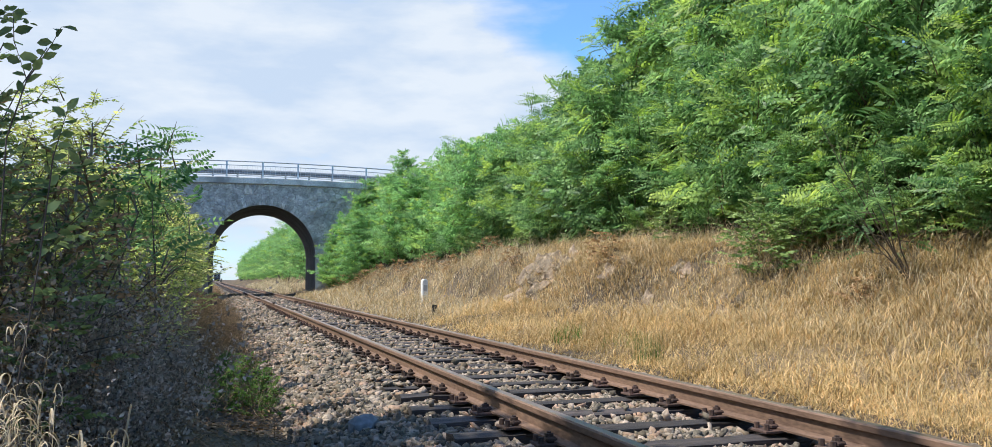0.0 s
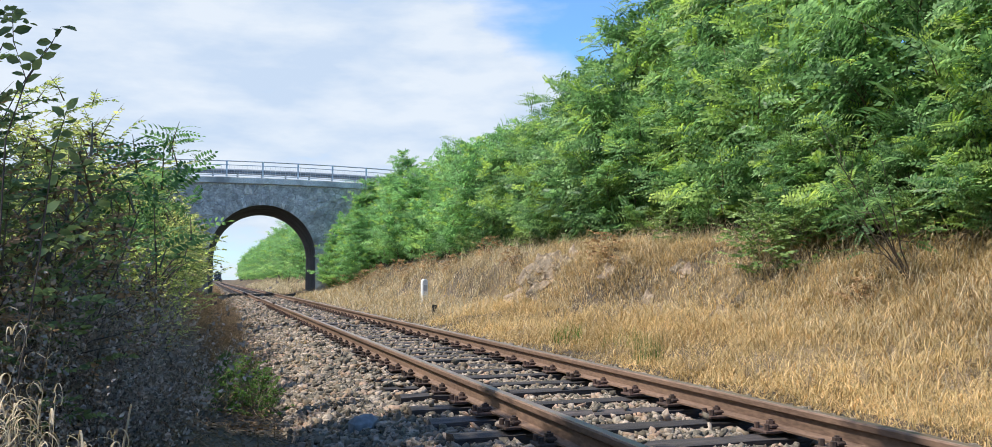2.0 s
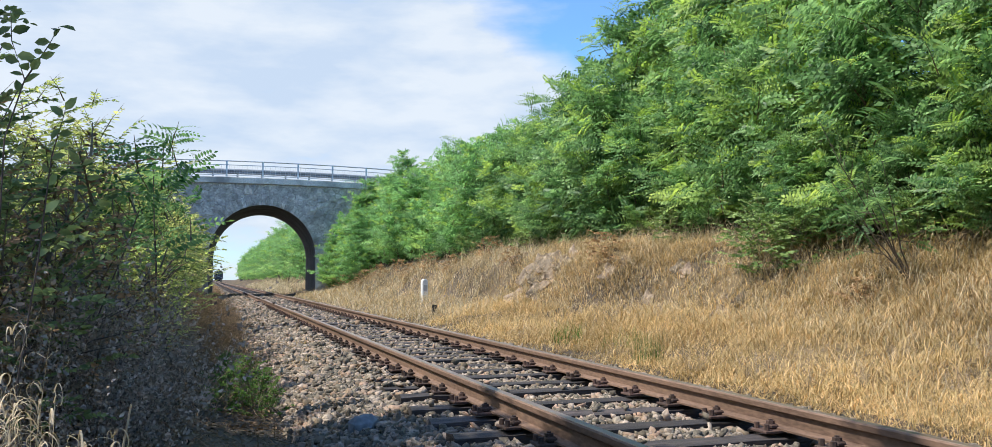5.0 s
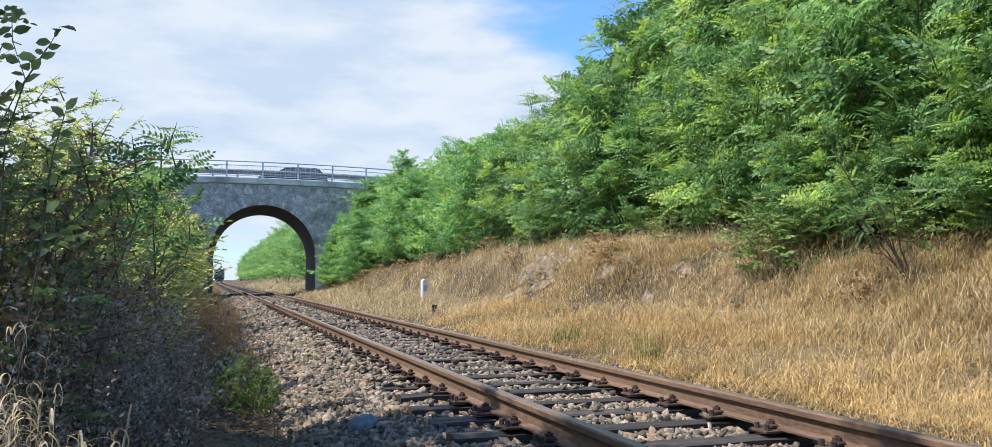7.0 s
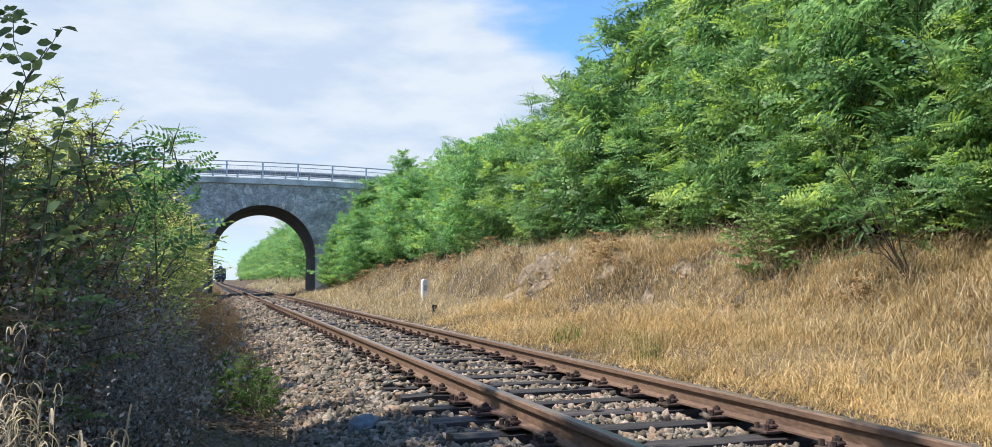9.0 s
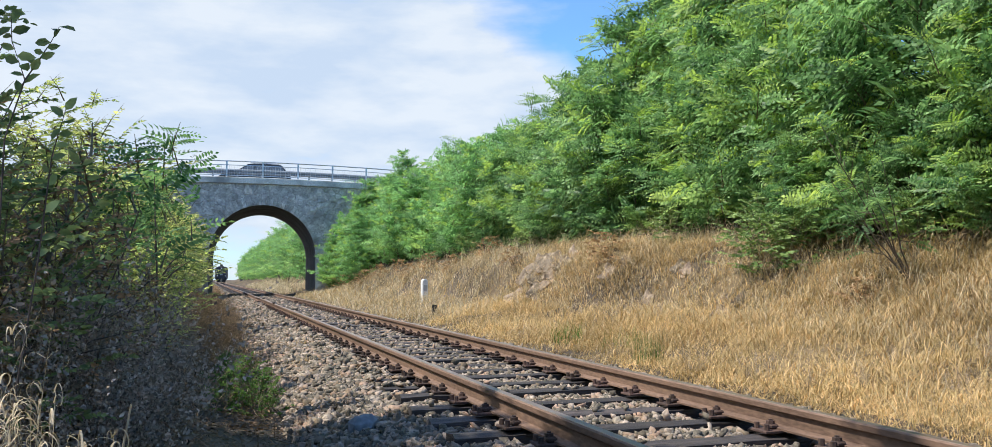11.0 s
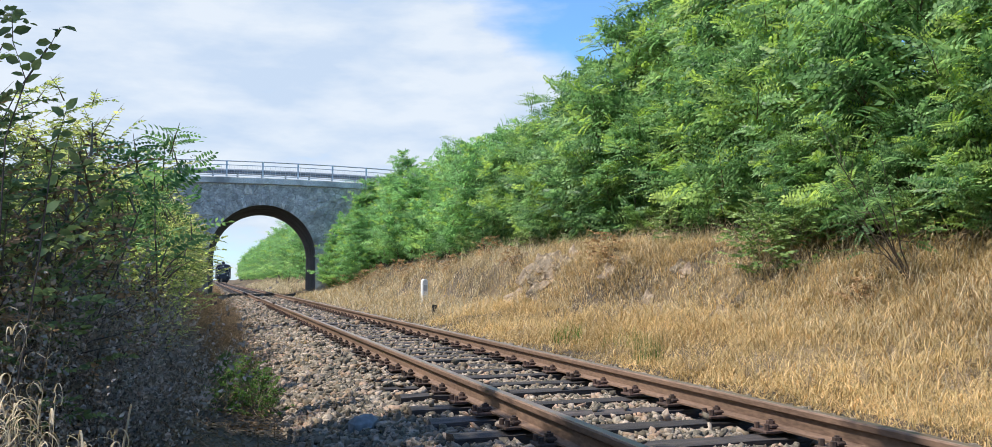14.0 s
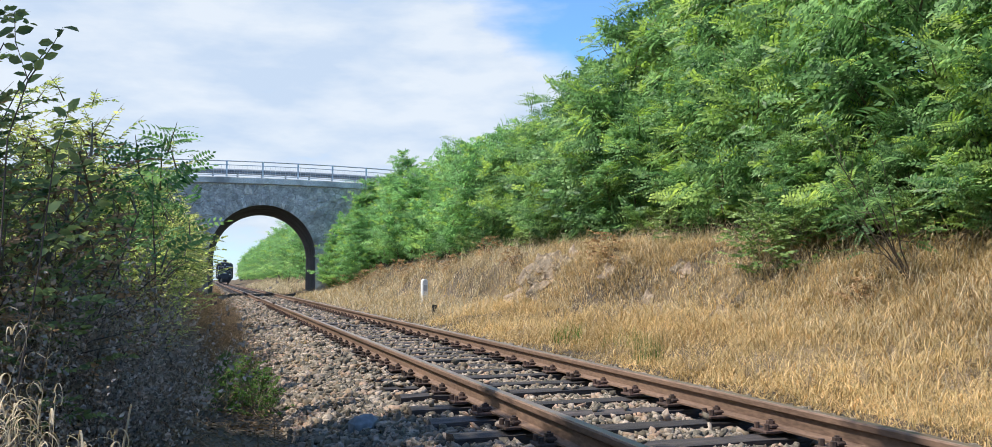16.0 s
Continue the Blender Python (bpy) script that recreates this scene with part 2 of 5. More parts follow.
def box(bm, x0, x1, y0, y1, z0, z1, bevel=0.0):
    made = bmesh.ops.create_cube(bm, size=1.0, matrix=Matrix.Translation(((x0 + x1) / 2, (y0 + y1) / 2, (z0 + z1) / 2))
                                 @ Matrix.Diagonal((x1 - x0, y1 - y0, z1 - z0, 1)))
    if bevel:
        edges = list({e for v in made["verts"] for e in v.link_edges})
        bmesh.ops.bevel(bm, geom=edges, offset=bevel, segments=1, affect="EDGES")
    return bm


def rod(bm, a, b, r0, r1=None, sides=8):
    a, b = Vector(a), Vector(b)
    way = b - a
    m = Matrix.Translation((a + b) / 2) @ way.to_track_quat("Z", "Y").to_matrix().to_4x4()
    bmesh.ops.create_cone(bm, cap_ends=True, segments=sides, radius1=r0, radius2=r0 if r1 is None else r1, depth=way.length, matrix=m)
    return bm


def prism(bm, outline, axis, lo, hi):
    """Extrudes an outline of (a, b) along an axis: 'x': (y, z), 'y': (x, z)."""
    put = (lambda a, b, c: (c, a, b)) if axis == "x" else (lambda a, b, c: (a, c, b))
    rings = [[bm.verts.new(put(a, b, c)) for a, b in outline] for c in (lo, hi)]
    n = len(outline)
    for i in range(n):
        bm.faces.new((rings[0][i], rings[0][(i + 1) % n], rings[1][(i + 1) % n], rings[1][i]))
    bm.faces.new(rings[0][::-1])
    bm.faces.new(rings[1])
    bmesh.ops.recalc_face_normals(bm, faces=bm.faces[:])
    return bm


def rotations(ahead, up):
    """Frames (n, 3, 3) whose columns are side, ahead, up."""
    ahead = ahead / np.linalg.norm(ahead, axis=1, keepdims=True)
    side = np.cross(ahead, up)
    side /= np.linalg.norm(side, axis=1, keepdims=True) + 1e-9
    return np.stack([side, ahead, np.cross(side, ahead)], axis=2)


def scatter(template, faces, frames, sizes, places):
    """Copies of a template (k, 3) in the given frames, sizes and places, as one set of verts and faces."""
    v = np.einsum("nij,kj->nki", frames, template) * sizes[:, None, None] + places[:, None, :]
    f = faces[None] + (np.arange(len(places)) * len(template))[:, None, None]
    return v.reshape(-1, 3), f.reshape(-1, faces.shape[1])


def tube_mesh(name, paths, mat, sides=5):
    """Tapered tubes along paths: each a list of (point, radius)."""
    verts, faces = [], []
    for path in paths:
        base = len(verts)
        for i, (p, r) in enumerate(path):
            a = Vector(path[max(i - 1, 0)][0])
            b = Vector(path[min(i + 1, len(path) - 1)][0])
            q = (b - a).to_track_quat("Z", "Y")
            for s in range(sides):
                w = 2 * math.pi * s / sides
                verts.append(Vector(p) + q @ Vector((math.cos(w) * r, math.sin(w) * r, 0)))
        for i in range(len(path) - 1):
            for s in range(sides):
                t = (s + 1) % sides
                faces.append((base + i * sides + s, base + i * sides + t, base + (i + 1) * sides + t, base + (i + 1) * sides + s))
    me = np_mesh(name, [tuple(v) for v in verts], faces, mat)
    me.polygons.foreach_set("use_smooth", np.ones(len(me.polygons), dtype=bool))
    return me


# ---------------------------------------------------------------- ground
BRIDGE_NEAR, BRIDGE_FAR = 51.7, 60.0
DECK = 6.42


def deck_z(x):
    return DECK + 0.22 - 0.0024 * (np.asarray(x) + 1.0) ** 2 * (np.abs(x) < 40) - 3.84 * (np.abs(x) >= 40)


def ground_z(x, y):
    """Height of the cutting's floor and banks, and of the road's embankments."""
    x, y = np.asarray(x, dtype=float), np.asarray(y, dtype=float)
    wobble = 0.35 * np.sin(y * 0.31 + 1.0) + 0.25 * np.sin(y * 0.83)
    xs = np.where(x > 2.5, x + wobble * np.clip((x - 2.5) / 2, 0, 1) * 0.5, x)
    marks = [-2500, -40, -14, -8, -5, -3.6, -2.7, -2.2, -1.9, 1.6, 2.0, 3.0, 4.0, 4.6, 5.1, 6.2, 10, 14, 40, 2500]
    left = [3.2, 3.2, 3.2, 2.3, 1.0, 0.30, -0.06, -0.16, -0.30, -0.30]
    gentle = np.interp(xs, marks, left + [-0.04, 0.12, 0.40, 0.72, 1.05, 1.60, 3.0, 3.4, 3.4, 3.4])
    steep = np.interp(xs, marks, left + [-0.04, 0.12, 0.42, 1.20, 1.58, 1.85, 3.0, 3.4, 3.4, 3.4])
    part_steep = np.interp(y, [9.5, 12.5, 30, 42], [0.0, 1.0, 1.0, 0.25])
    prof = gentle + (steep - gentle) * part_steep
    keep = np.interp(y, [-3000, 260, 480, 3000], [1, 1, 0.05, 0.0])
    prof = np.where(np.abs(x) > 2.0, prof * keep, prof)
    grow = np.clip((np.abs(x) - 4.6) / 3.0, 0, 1)
    ramp = (6.2 - 0.6 * np.clip(np.abs(y - 55.85) - 4.6, 0, None)) * grow * np.clip((230 - np.abs(x)) / 60, 0, 1)
    z = np.where(grow > 0, np.maximum(prof, ramp), prof)
    bumps = 0.05 * np.sin(x * 2.1 + y * 1.3) * np.sin(y * 1.7 - x * 0.6) + 0.03 * np.sin(x * 5.3) * np.sin(y * 4.1)
    return z + bumps * np.clip((np.abs(x) - 1.9) / 0.8, 0, 1)


def build_ground():
    xs = np.concatenate([[-2500, -900, -300, -120, -60, -30, -20], np.arange(-14, -6, 0.8), np.arange(-6, 8, 0.16), np.arange(8, 15, 0.8),
                         [16, 20, 30, 60, 120, 300, 900, 2500]])
    ys = np.concatenate([[-2500, -600, -150, -50, -20, -10], np.arange(-5, 30, 0.2), np.arange(30, 64, 0.5), np.arange(64, 120, 2.0),
                         np.arange(120, 520, 20), [600, 900, 1500, 2500]])
    gx, gy = np.meshgrid(xs, ys)
    v = np.stack([gx, gy, ground_z(gx, gy)], axis=2).reshape(-1, 3)
    w, h = len(xs), len(ys)
    i = (np.arange(h - 1)[:, None] * w + np.arange(w - 1)[None]).ravel()
    me = np_mesh("ground", v, np.stack([i, i + 1, i + w + 1, i + w], axis=1), M_SOIL)
    me.polygons.foreach_set("use_smooth", np.ones(len(me.polygons), dtype=bool))
    tagged(link("ground", me, None), "dry earth of the railway cutting and its banks", "ground", kind="structure")


build_ground()


# ---------------------------------------------------------------- track
RAIL_LEFT, RAIL_RIGHT = -0.688, 0.775
TRACK_AXIS = 0.044
PITCH, PHASE = 0.61, 0.44
TRACK_START, TRACK_END = -40.0, 640.0
ALONG = [TRACK_START, 30.0, 65.0, 75.0, 85.0, 100.0, 120.0, 145.0, 175.0, 210.0, 260.0, 330.0, 420.0, TRACK_END]


def bend(y):
    """The track's gentle bend to the left beyond the bridge."""
    return -0.6 * (1 - math.exp(-max(0.0, y - 65.0) / 80.0))


def loft(outline):
    """An outline of (x, z) carried along the track."""
    bm = bmesh.new()
    rings = [[bm.verts.new((a + bend(y), y, b)) for a, b in outline] for y in ALONG]
    n = len(outline)
    for p, q in zip(rings[:-1], rings[1:]):
        for i in range(n):
            bm.faces.new((p[i], p[(i + 1) % n], q[(i + 1) % n], q[i]))
    bm.faces.new(rings[0][::-1])
    bm.faces.new(rings[-1])
    bmesh.ops.recalc_face_normals(bm, faces=bm.faces[:])
    return bm



def build_bed():
    outline = [(-2.25, -0.36), (-1.95, -0.20), (-1.45, -0.10), (-0.6, -0.085), (0.6, -0.085), (1.62, -0.08), (1.85, -0.12), (2.1, -0.36)]
    return tagged(part("ballast_bed", loft(outline), M_BED), "bed of pale crushed stone ballast under the track", "ballast", kind="structure")


BED = build_bed()


def bed_z(x):
    return np.interp(x, [-2.25, -1.95, -1.45, -0.6, 0.6, 1.62, 1.85, 2.1], [-0.36, -0.20, -0.10, -0.085, -0.085, -0.08, -0.12, -0.36])


def stone_mesh(seed, size, mat):
    """A crushed stone: the hull of a few random points."""
    rng = random.Random(seed)
    bm = bmesh.new()
    sx, sy, sz = rng.uniform(1.1, 1.8), rng.uniform(0.7, 1.05), rng.uniform(0.36, 0.62)
    for i in range(8):
        p = Vector(((i & 1) - 0.5, (i >> 1 & 1) - 0.5, (i >> 2) - 0.5))
        p = Vector([c * rng.uniform(0.5, 1.0) for c in p]) + Vector((rng.uniform(-0.1, 0.1), rng.uniform(-0.1, 0.1), 0))
        bm.verts.new((p.x * sx * size, p.y * sy * size, p.z * sz * size))
    bm.verts.new((rng.uniform(0.3, 0.62) * sx * size, rng.uniform(-0.2, 0.2) * size, rng.uniform(-0.2, 0.3) * sz * size))
    made = bmesh.ops.convex_hull(bm, input=bm.verts[:])
    bmesh.ops.delete(bm, geom=[g for g in made["geom_interior"] if isinstance(g, bmesh.types.BMVert)], context="VERTS")
    bmesh.ops.triangulate(bm, faces=bm.faces[:])
    me = bpy.data.meshes.new("stone")
    bm.to_mesh(me)
    bm.free()
    me.materials.append(mat)
    return me


def build_ballast():
    rng = np.random.RandomState(5)
    near = [stone_mesh(100 + i, 1.0, M_STONE_PIECE) for i in range(12)]
    # the nearest three hundred are single pieces
    count = 0
    for _ in range(300):
        x, y = rng.uniform(-2.05, -1.28), rng.uniform(4.4, 7.6)
        ob = link("stone", near[count % 12], None, BED)
        s = rng.uniform(0.04, 0.078)
        ob.matrix_basis = pose(x, y, float(bed_z(x)) + s * 0.28, *rng.uniform(-180, 180, 3)) @ Matrix.Diagonal((s, s, s, 1))
        count += 1
    # the rest, joined
    shapes = []
    for i in range(8):
        me = stone_mesh(300 + i, 1.0, M_STONE)
        v = np.empty(len(me.vertices) * 3, dtype=np.float32)
        me.vertices.foreach_get("co", v)
        f = np.empty(len(me.polygons) * 3, dtype=np.int32)
        me.polygons.foreach_get("vertices", f)
        shapes.append((v.reshape(-1, 3), f.reshape(-1, 3)))
        bpy.data.meshes.remove(me)
    vs, fs, base = [], [], 0
    for y0, y1, per_m2, lo, hi in ((-12, 2.5, 150, 0.05, 0.11), (2.5, 9, 1000, 0.034, 0.072), (9, 16, 520, 0.045, 0.085), (16, 30, 190, 0.06, 0.11), (30, 62, 75, 0.08, 0.14)):
        n = int((y1 - y0) * 4.1 * per_m2)
        x, y = rng.uniform(-2.2, 1.95, n), rng.uniform(y0, y1, n)
        s = rng.uniform(lo, hi, n) * (0.8 + 0.4 * rng.rand(n))
        # stones stay off the sleepers' tops, but for a few
        across = np.abs(((y - PHASE) / PITCH + 0.5) % 1.0 - 0.5) * PITCH
        heap = np.interp(y, [6.6, 9.5], [0.0, 1.0]) * np.interp(x, [-2.1, -1.5, -0.95, -0.8], [0.2, 1.0, 1.0, 0.0])
        on_wood = (across < 0.102) & (np.abs(x - TRACK_AXIS) < 1.22)
        keep = ~on_wood | (rng.rand(n) < 0.012 + 0.5 * heap)
        keep &= (np.abs(x - RAIL_LEFT) > 0.10) & (np.abs(x - RAIL_RIGHT) > 0.10)
        crib = np.interp(y, [5.5, 9.0], [0.008, 0.014]) * (np.abs(x) < 0.72)
        z = bed_z(x) + s * 0.08 + rng.uniform(-0.015, 0.03, n) * (np.abs(x) < 1.9) + 0.06 * heap + crib
        z = np.where(on_wood, s * 0.22, z)
        x, y, z, s = x[keep], y[keep], z[keep], s[keep]
        for k in range(8):
            sel = slice(k, None, 8)
            m = len(x[sel])
            a = rng.normal(size=(m, 3)) * np.array([1.0, 1.0, 0.35])
            fr = rotations(a, np.array([0, 0, 1.0]) + rng.normal(scale=0.55, size=(m, 3)))
            v, f = scatter(shapes[k][0], shapes[k][1], fr, s[sel], np.stack([x[sel], y[sel], z[sel]], axis=1))
            vs.append(v)
            fs.append(f + base)
            base += len(v)
    me = np_mesh("loose_stones", np.concatenate(vs), np.concatenate(fs), M_STONE)
    tagged(link("loose_stones", me, None, BED), kind="stuff")


build_ballast()


def build_blue_rock():
    bm = bmesh.new()
    bmesh.ops.create_icosphere(bm, subdivisions=2, radius=0.5)
    rng = random.Random(4)
    for v in bm.verts:
        v.co *= rng.uniform(0.86, 1.12)
        v.co = Vector((v.co.x * 0.24, v.co.y * 0.18, v.co.z * 0.18))
        v.co.z = min(v.co.z, 0.085)
    ob = part("rock", bm, M_BLUESTONE)
    ob.matrix_basis = pose(-1.58, 6.2, -0.085, 8, -6, 20)
    tagged(ob, "large blue-grey rock lying on the ballast shoulder", "rock")


build_blue_rock()


def build_track():
    track = tagged(empty("railway_track"), "single track of rusty rails on dark wooden sleepers", "railway track", kind="structure")
    profile = [(-0.0625, 0.022), (0.0625, 0.022), (0.0625, 0.034), (0.012, 0.048), (0.009, 0.118), (0.034, 0.130), (0.035, 0.160), (0.028, 0.168),
               (-0.028, 0.168), (-0.035, 0.160), (-0.034, 0.130), (-0.009, 0.118), (-0.012, 0.048), (-0.0625, 0.034)]
    for x in (RAIL_LEFT, RAIL_RIGHT):
        rail = part("rail", loft([(x + a, b) for a, b in profile]), M_RUST, track, "rust-brown steel rail")
        part("running_surface", loft([(x - 0.027, 0.1675), (x + 0.027, 0.1675), (x + 0.025, 0.171), (x - 0.025, 0.171)]), M_TREAD, rail, "worn steel running surface")
    # sleepers: a few shapes shared by all
    rng = random.Random(8)
    shapes = []
    for k in range(6):
        bm = bmesh.new()
        bmesh.ops.create_grid(bm, x_segments=10, y_segments=2, size=0.5)
        for v in bm.verts:
            edge = abs(v.co.y) > 0.45
            v.co = Vector((v.co.x * 2.4 + rng.uniform(-0.02, 0.02) * (abs(v.co.x) > 0.49), v.co.y * 0.22 + rng.uniform(-0.006, 0.006),
                           rng.uniform(-0.006, 0.004) - (0.012 if edge else 0)))
        out = bmesh.ops.extrude_face_region(bm, geom=bm.faces[:])
        for v in out["geom"]:
            if isinstance(v, bmesh.types.BMVert):
                v.co.z = -0.15
        bmesh.ops.recalc_face_normals(bm, faces=bm.faces[:])
        me = bpy.data.meshes.new("sleeper")
        bm.to_mesh(me)
        bm.free()
        me.materials.append(M_SLEEPER)
        shapes.append(me)
    # fastening: ribbed plate, clamp, bolt with nut
    bm = bmesh.new()
    box(bm, -0.055, 0.095, -0.080, 0.080, 0.002, 0.020, 0.004)
    box(bm, -0.035, 0.030, -0.035, 0.035, 0.020, 0.052, 0.010)
    rod(bm, (0.004, 0, 0.05), (0.004, 0, 0.080), 0.013, sides=6)
    rod(bm, (0.004, 0, 0.050), (0.004, 0, 0.070), 0.026, sides=6)
    for s in (-1, 1):
        rod(bm, (0.068, s * 0.05, 0.015), (0.068, s * 0.05, 0.058), 0.017, sides=6)
    clip = bpy.data.meshes.new("rail_clip")
    bm.to_mesh(clip)
    bm.free()
    clip.materials.append(M_CLIP)
    n = 0
    for i in range(-40, 100):
        y = i * PITCH + PHASE
        ob = link("sleeper", shapes[n % 6], None, track)
        ob.matrix_basis = pose(TRACK_AXIS + rng.uniform(-0.03, 0.03), y + rng.uniform(-0.02, 0.02), rng.uniform(-0.012, 0.008), 0, 0, rng.uniform(-0.8, 0.8))
        n += 1
        if 3 < i < 62:
            for x, s in ((RAIL_LEFT, -1), (RAIL_LEFT, 1), (RAIL_RIGHT, -1), (RAIL_RIGHT, 1)):
                c = link("rail_clip", clip, None, track)
                c.matrix_basis = pose(x + s * 0.078, y, 0.004, 0, 0, (0 if s > 0 else 180) + rng.uniform(-4, 4))
    bm = bmesh.new()
    for i in range(100, 430):
        y = i * PITCH + PHASE
        box(bm, -1.16 + bend(y), 1.24 + bend(y), y - 0.125, y + 0.125, -0.15, -0.005)
    tagged(part("sleepers", bm, M_SLEEPER, track), kind="stuff")


build_track()

# ---------------------------------------------------------------- bridge
ARCH_R, SPRING = 2.95, 2.24
ARCH_X, SKEW = 0.10, 0.26     # the arch axis at the near face, and its drift to the far face
WALL_HALF = 13.0


def arch_line():
    pts = [(ARCH_X - ARCH_R, -0.4), (ARCH_X - ARCH_R, SPRING * 0.5)]
    pts += [(ARCH_X - ARCH_R * math.cos(a), SPRING + ARCH_R * math.sin(a)) for a in np.linspace(0, math.pi, 41)]
    return pts + [(ARCH_X + ARCH_R, SPRING * 0.5), (ARCH_X + ARCH_R, -0.4)]


def build_bridge():
    bridge = tagged(empty("stone_bridge", pose(0, BRIDGE_NEAR, 0)), "grey rubble stone road bridge with one round arch", "bridge")
    depth = BRIDGE_FAR - BRIDGE_NEAR
    line = arch_line()
    top = [(x, float(deck_z(x)) - 0.24) for x, _ in line]
    for y, flip in ((0.0, False), (depth, True)):
        bm = bmesh.new()
        def quad(*p):
            vs = [bm.verts.new((a + (SKEW if flip else 0.0), y, b)) for a, b in (p if not flip else p[::-1])]
            bm.faces.new(vs)
        for i in range(len(line) - 1):
            if abs(line[i + 1][0] - line[i][0]) > 1e-6:
                quad(line[i], line[i + 1], top[i + 1], top[i])
        for s in (-1, 1):
            steps = np.linspace(ARCH_R, WALL_HALF, 8)
            for a, b in zip(steps[:-1], steps[1:]):
                p = [(ARCH_X + s * c, h) for c, h in ((a, -0.4), (b, -0.4), (b, float(deck_z(s * b)) - 0.24), (a, float(deck_z(s * a)) - 0.24))]
                quad(*(p if s > 0 else p[::-1]))
        bmesh.ops.remove_doubles(bm, verts=bm.verts[:], dist=0.001)
        part("wall", bm, M_MORTAR, bridge, "mortar-jointed grey masonry face")
    # underside of the arch, its shade carried by a darkened stone colour
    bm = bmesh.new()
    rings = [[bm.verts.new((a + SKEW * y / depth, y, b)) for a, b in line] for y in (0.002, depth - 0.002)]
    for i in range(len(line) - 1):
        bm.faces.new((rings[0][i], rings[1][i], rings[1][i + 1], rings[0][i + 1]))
    part("shaded_arch_soffit", bm, M_INTRADOS_SHADE, bridge, "underside of the arch with its shade put into the colour")
    # voussoirs round the arch
    rng = random.Random(12)
    count = 45
    for i in range(count):
        a0, a1 = math.pi * i / count + 0.003, math.pi * (i + 1) / count - 0.003
        r1 = ARCH_R + rng.uniform(0.46, 0.78)
        bm = bmesh.new()
        pts = []
        for r, a in ((ARCH_R + 0.004, a0), (r1, a0), (r1 + rng.uniform(-0.05, 0.05), a1), (ARCH_R + 0.004, a1)):
            pts.append((ARCH_X - r * math.cos(a), SPRING + r * math.sin(a)))
        prism(bm, pts, "y", -rng.uniform(0.02, 0.09), 0.05)
        bmesh.ops.bevel(bm, geom=[e for e in bm.edges if all(v.co.y < 0 for v in e.verts)], offset=0.022, segments=1, affect="EDGES")
        part("voussoir", bm, M_GRANITE, bridge)
    # rubble stones: irregular cells round scattered centres, with the arch left free
    seeds, tries = [], 0
    while len(seeds) < 340 and tries < 40000:
        tries += 1
        p = (rng.uniform(-6.3, 6.6), rng.uniform(-0.2, 6.3))
        reach = math.hypot(p[0] - ARCH_X, p[1] - SPRING) if p[1] > SPRING else abs(p[0] - ARCH_X) + 0.45
        if reach < ARCH_R + 0.80 or p[1] > float(deck_z(p[0])) - 0.36:
            continue
        if all(((p[0] - q[0]) * 0.52) ** 2 + ((p[1] - q[1]) * 1.32) ** 2 > 0.25 ** 2 for q in seeds):
            seeds.append(p)
    for p in seeds:
        poly = [(p[0] - 0.6, p[1] - 0.3), (p[0] + 0.6, p[1] - 0.3), (p[0] + 0.6, p[1] + 0.3), (p[0] - 0.6, p[1] + 0.3)]
        cuts = [((p[0] + q[0]) / 2, (p[1] + q[1]) / 2, q[0] - p[0], q[1] - p[1]) for q in seeds if q != p and abs(q[0] - p[0]) < 1.3 and abs(q[1] - p[1]) < 0.8]
        top_z = float(deck_z(p[0])) - 0.26
        cuts.append((p[0], top_z, 0.0, 1.0))
        if p[1] > SPRING:
            d = math.hypot(p[0] - ARCH_X, p[1] - SPRING)
            ux, uz = (p[0] - ARCH_X) / d, (p[1] - SPRING) / d
            cuts.append((ARCH_X + ux * (ARCH_R + 0.60), SPRING + uz * (ARCH_R + 0.60), -ux, -uz))
        else:
            sgn = 1 if p[0] > ARCH_X else -1
            cuts.append((ARCH_X + sgn * (ARCH_R + 0.012), 0, -sgn, 0))
        for cx, cz, nx, nz in cuts:
            ln = math.hypot(nx, nz)
            nx, nz = nx / ln, nz / ln
            side = [(a - cx) * nx + (b - cz) * nz + 0.004 for a, b in poly]
            out = []
            for k in range(len(poly)):
                j = (k + 1) % len(poly)
                if side[k] <= 0:
                    out.append(poly[k])
                if (side[k] <= 0) != (side[j] <= 0):
                    f = side[k] / (side[k] - side[j])
                    out.append((poly[k][0] + (poly[j][0] - poly[k][0]) * f, poly[k][1] + (poly[j][1] - poly[k][1]) * f))
            poly = out
            if len(poly) < 3:
                break
        if len(poly) < 3:
            continue
        # a pillowed stone: its edge at the wall, a smaller rim, and a raised middle
        bm = bmesh.new()
        mx, mz = sum(a for a, _ in poly) / len(poly), sum(b for _, b in poly) / len(poly)
        proud = rng.uniform(0.012, 0.055)
        rim0 = [bm.verts.new((a, 0.02, b)) for a, b in poly]
        rim1 = [bm.verts.new((a, -0.006, b)) for a, b in poly]
        rim2 = [bm.verts.new((mx + (a - mx) * 0.88, -proud + rng.uniform(-0.015, 0.012), mz + (b - mz) * 0.88)) for a, b in poly]
        n = len(poly)
        for k in range(n):
            j = (k + 1) % n
            bm.faces.new((rim0[k], rim0[j], rim1[j], rim1[k]))
            bm.faces.new((rim1[k], rim1[j], rim2[j], rim2[k]))
        mid = bm.verts.new((mx, -proud - 0.012, mz))
        for k in range(n):
            bm.faces.new((rim2[k], rim2[(k + 1) % n], mid))
        bmesh.ops.recalc_face_normals(bm, faces=bm.faces[:])
        part("stone", bm, M_GRANITE, bridge)
    # concrete edge beam with the road's kerb
    xs = np.linspace(-WALL_HALF, WALL_HALF, 27)
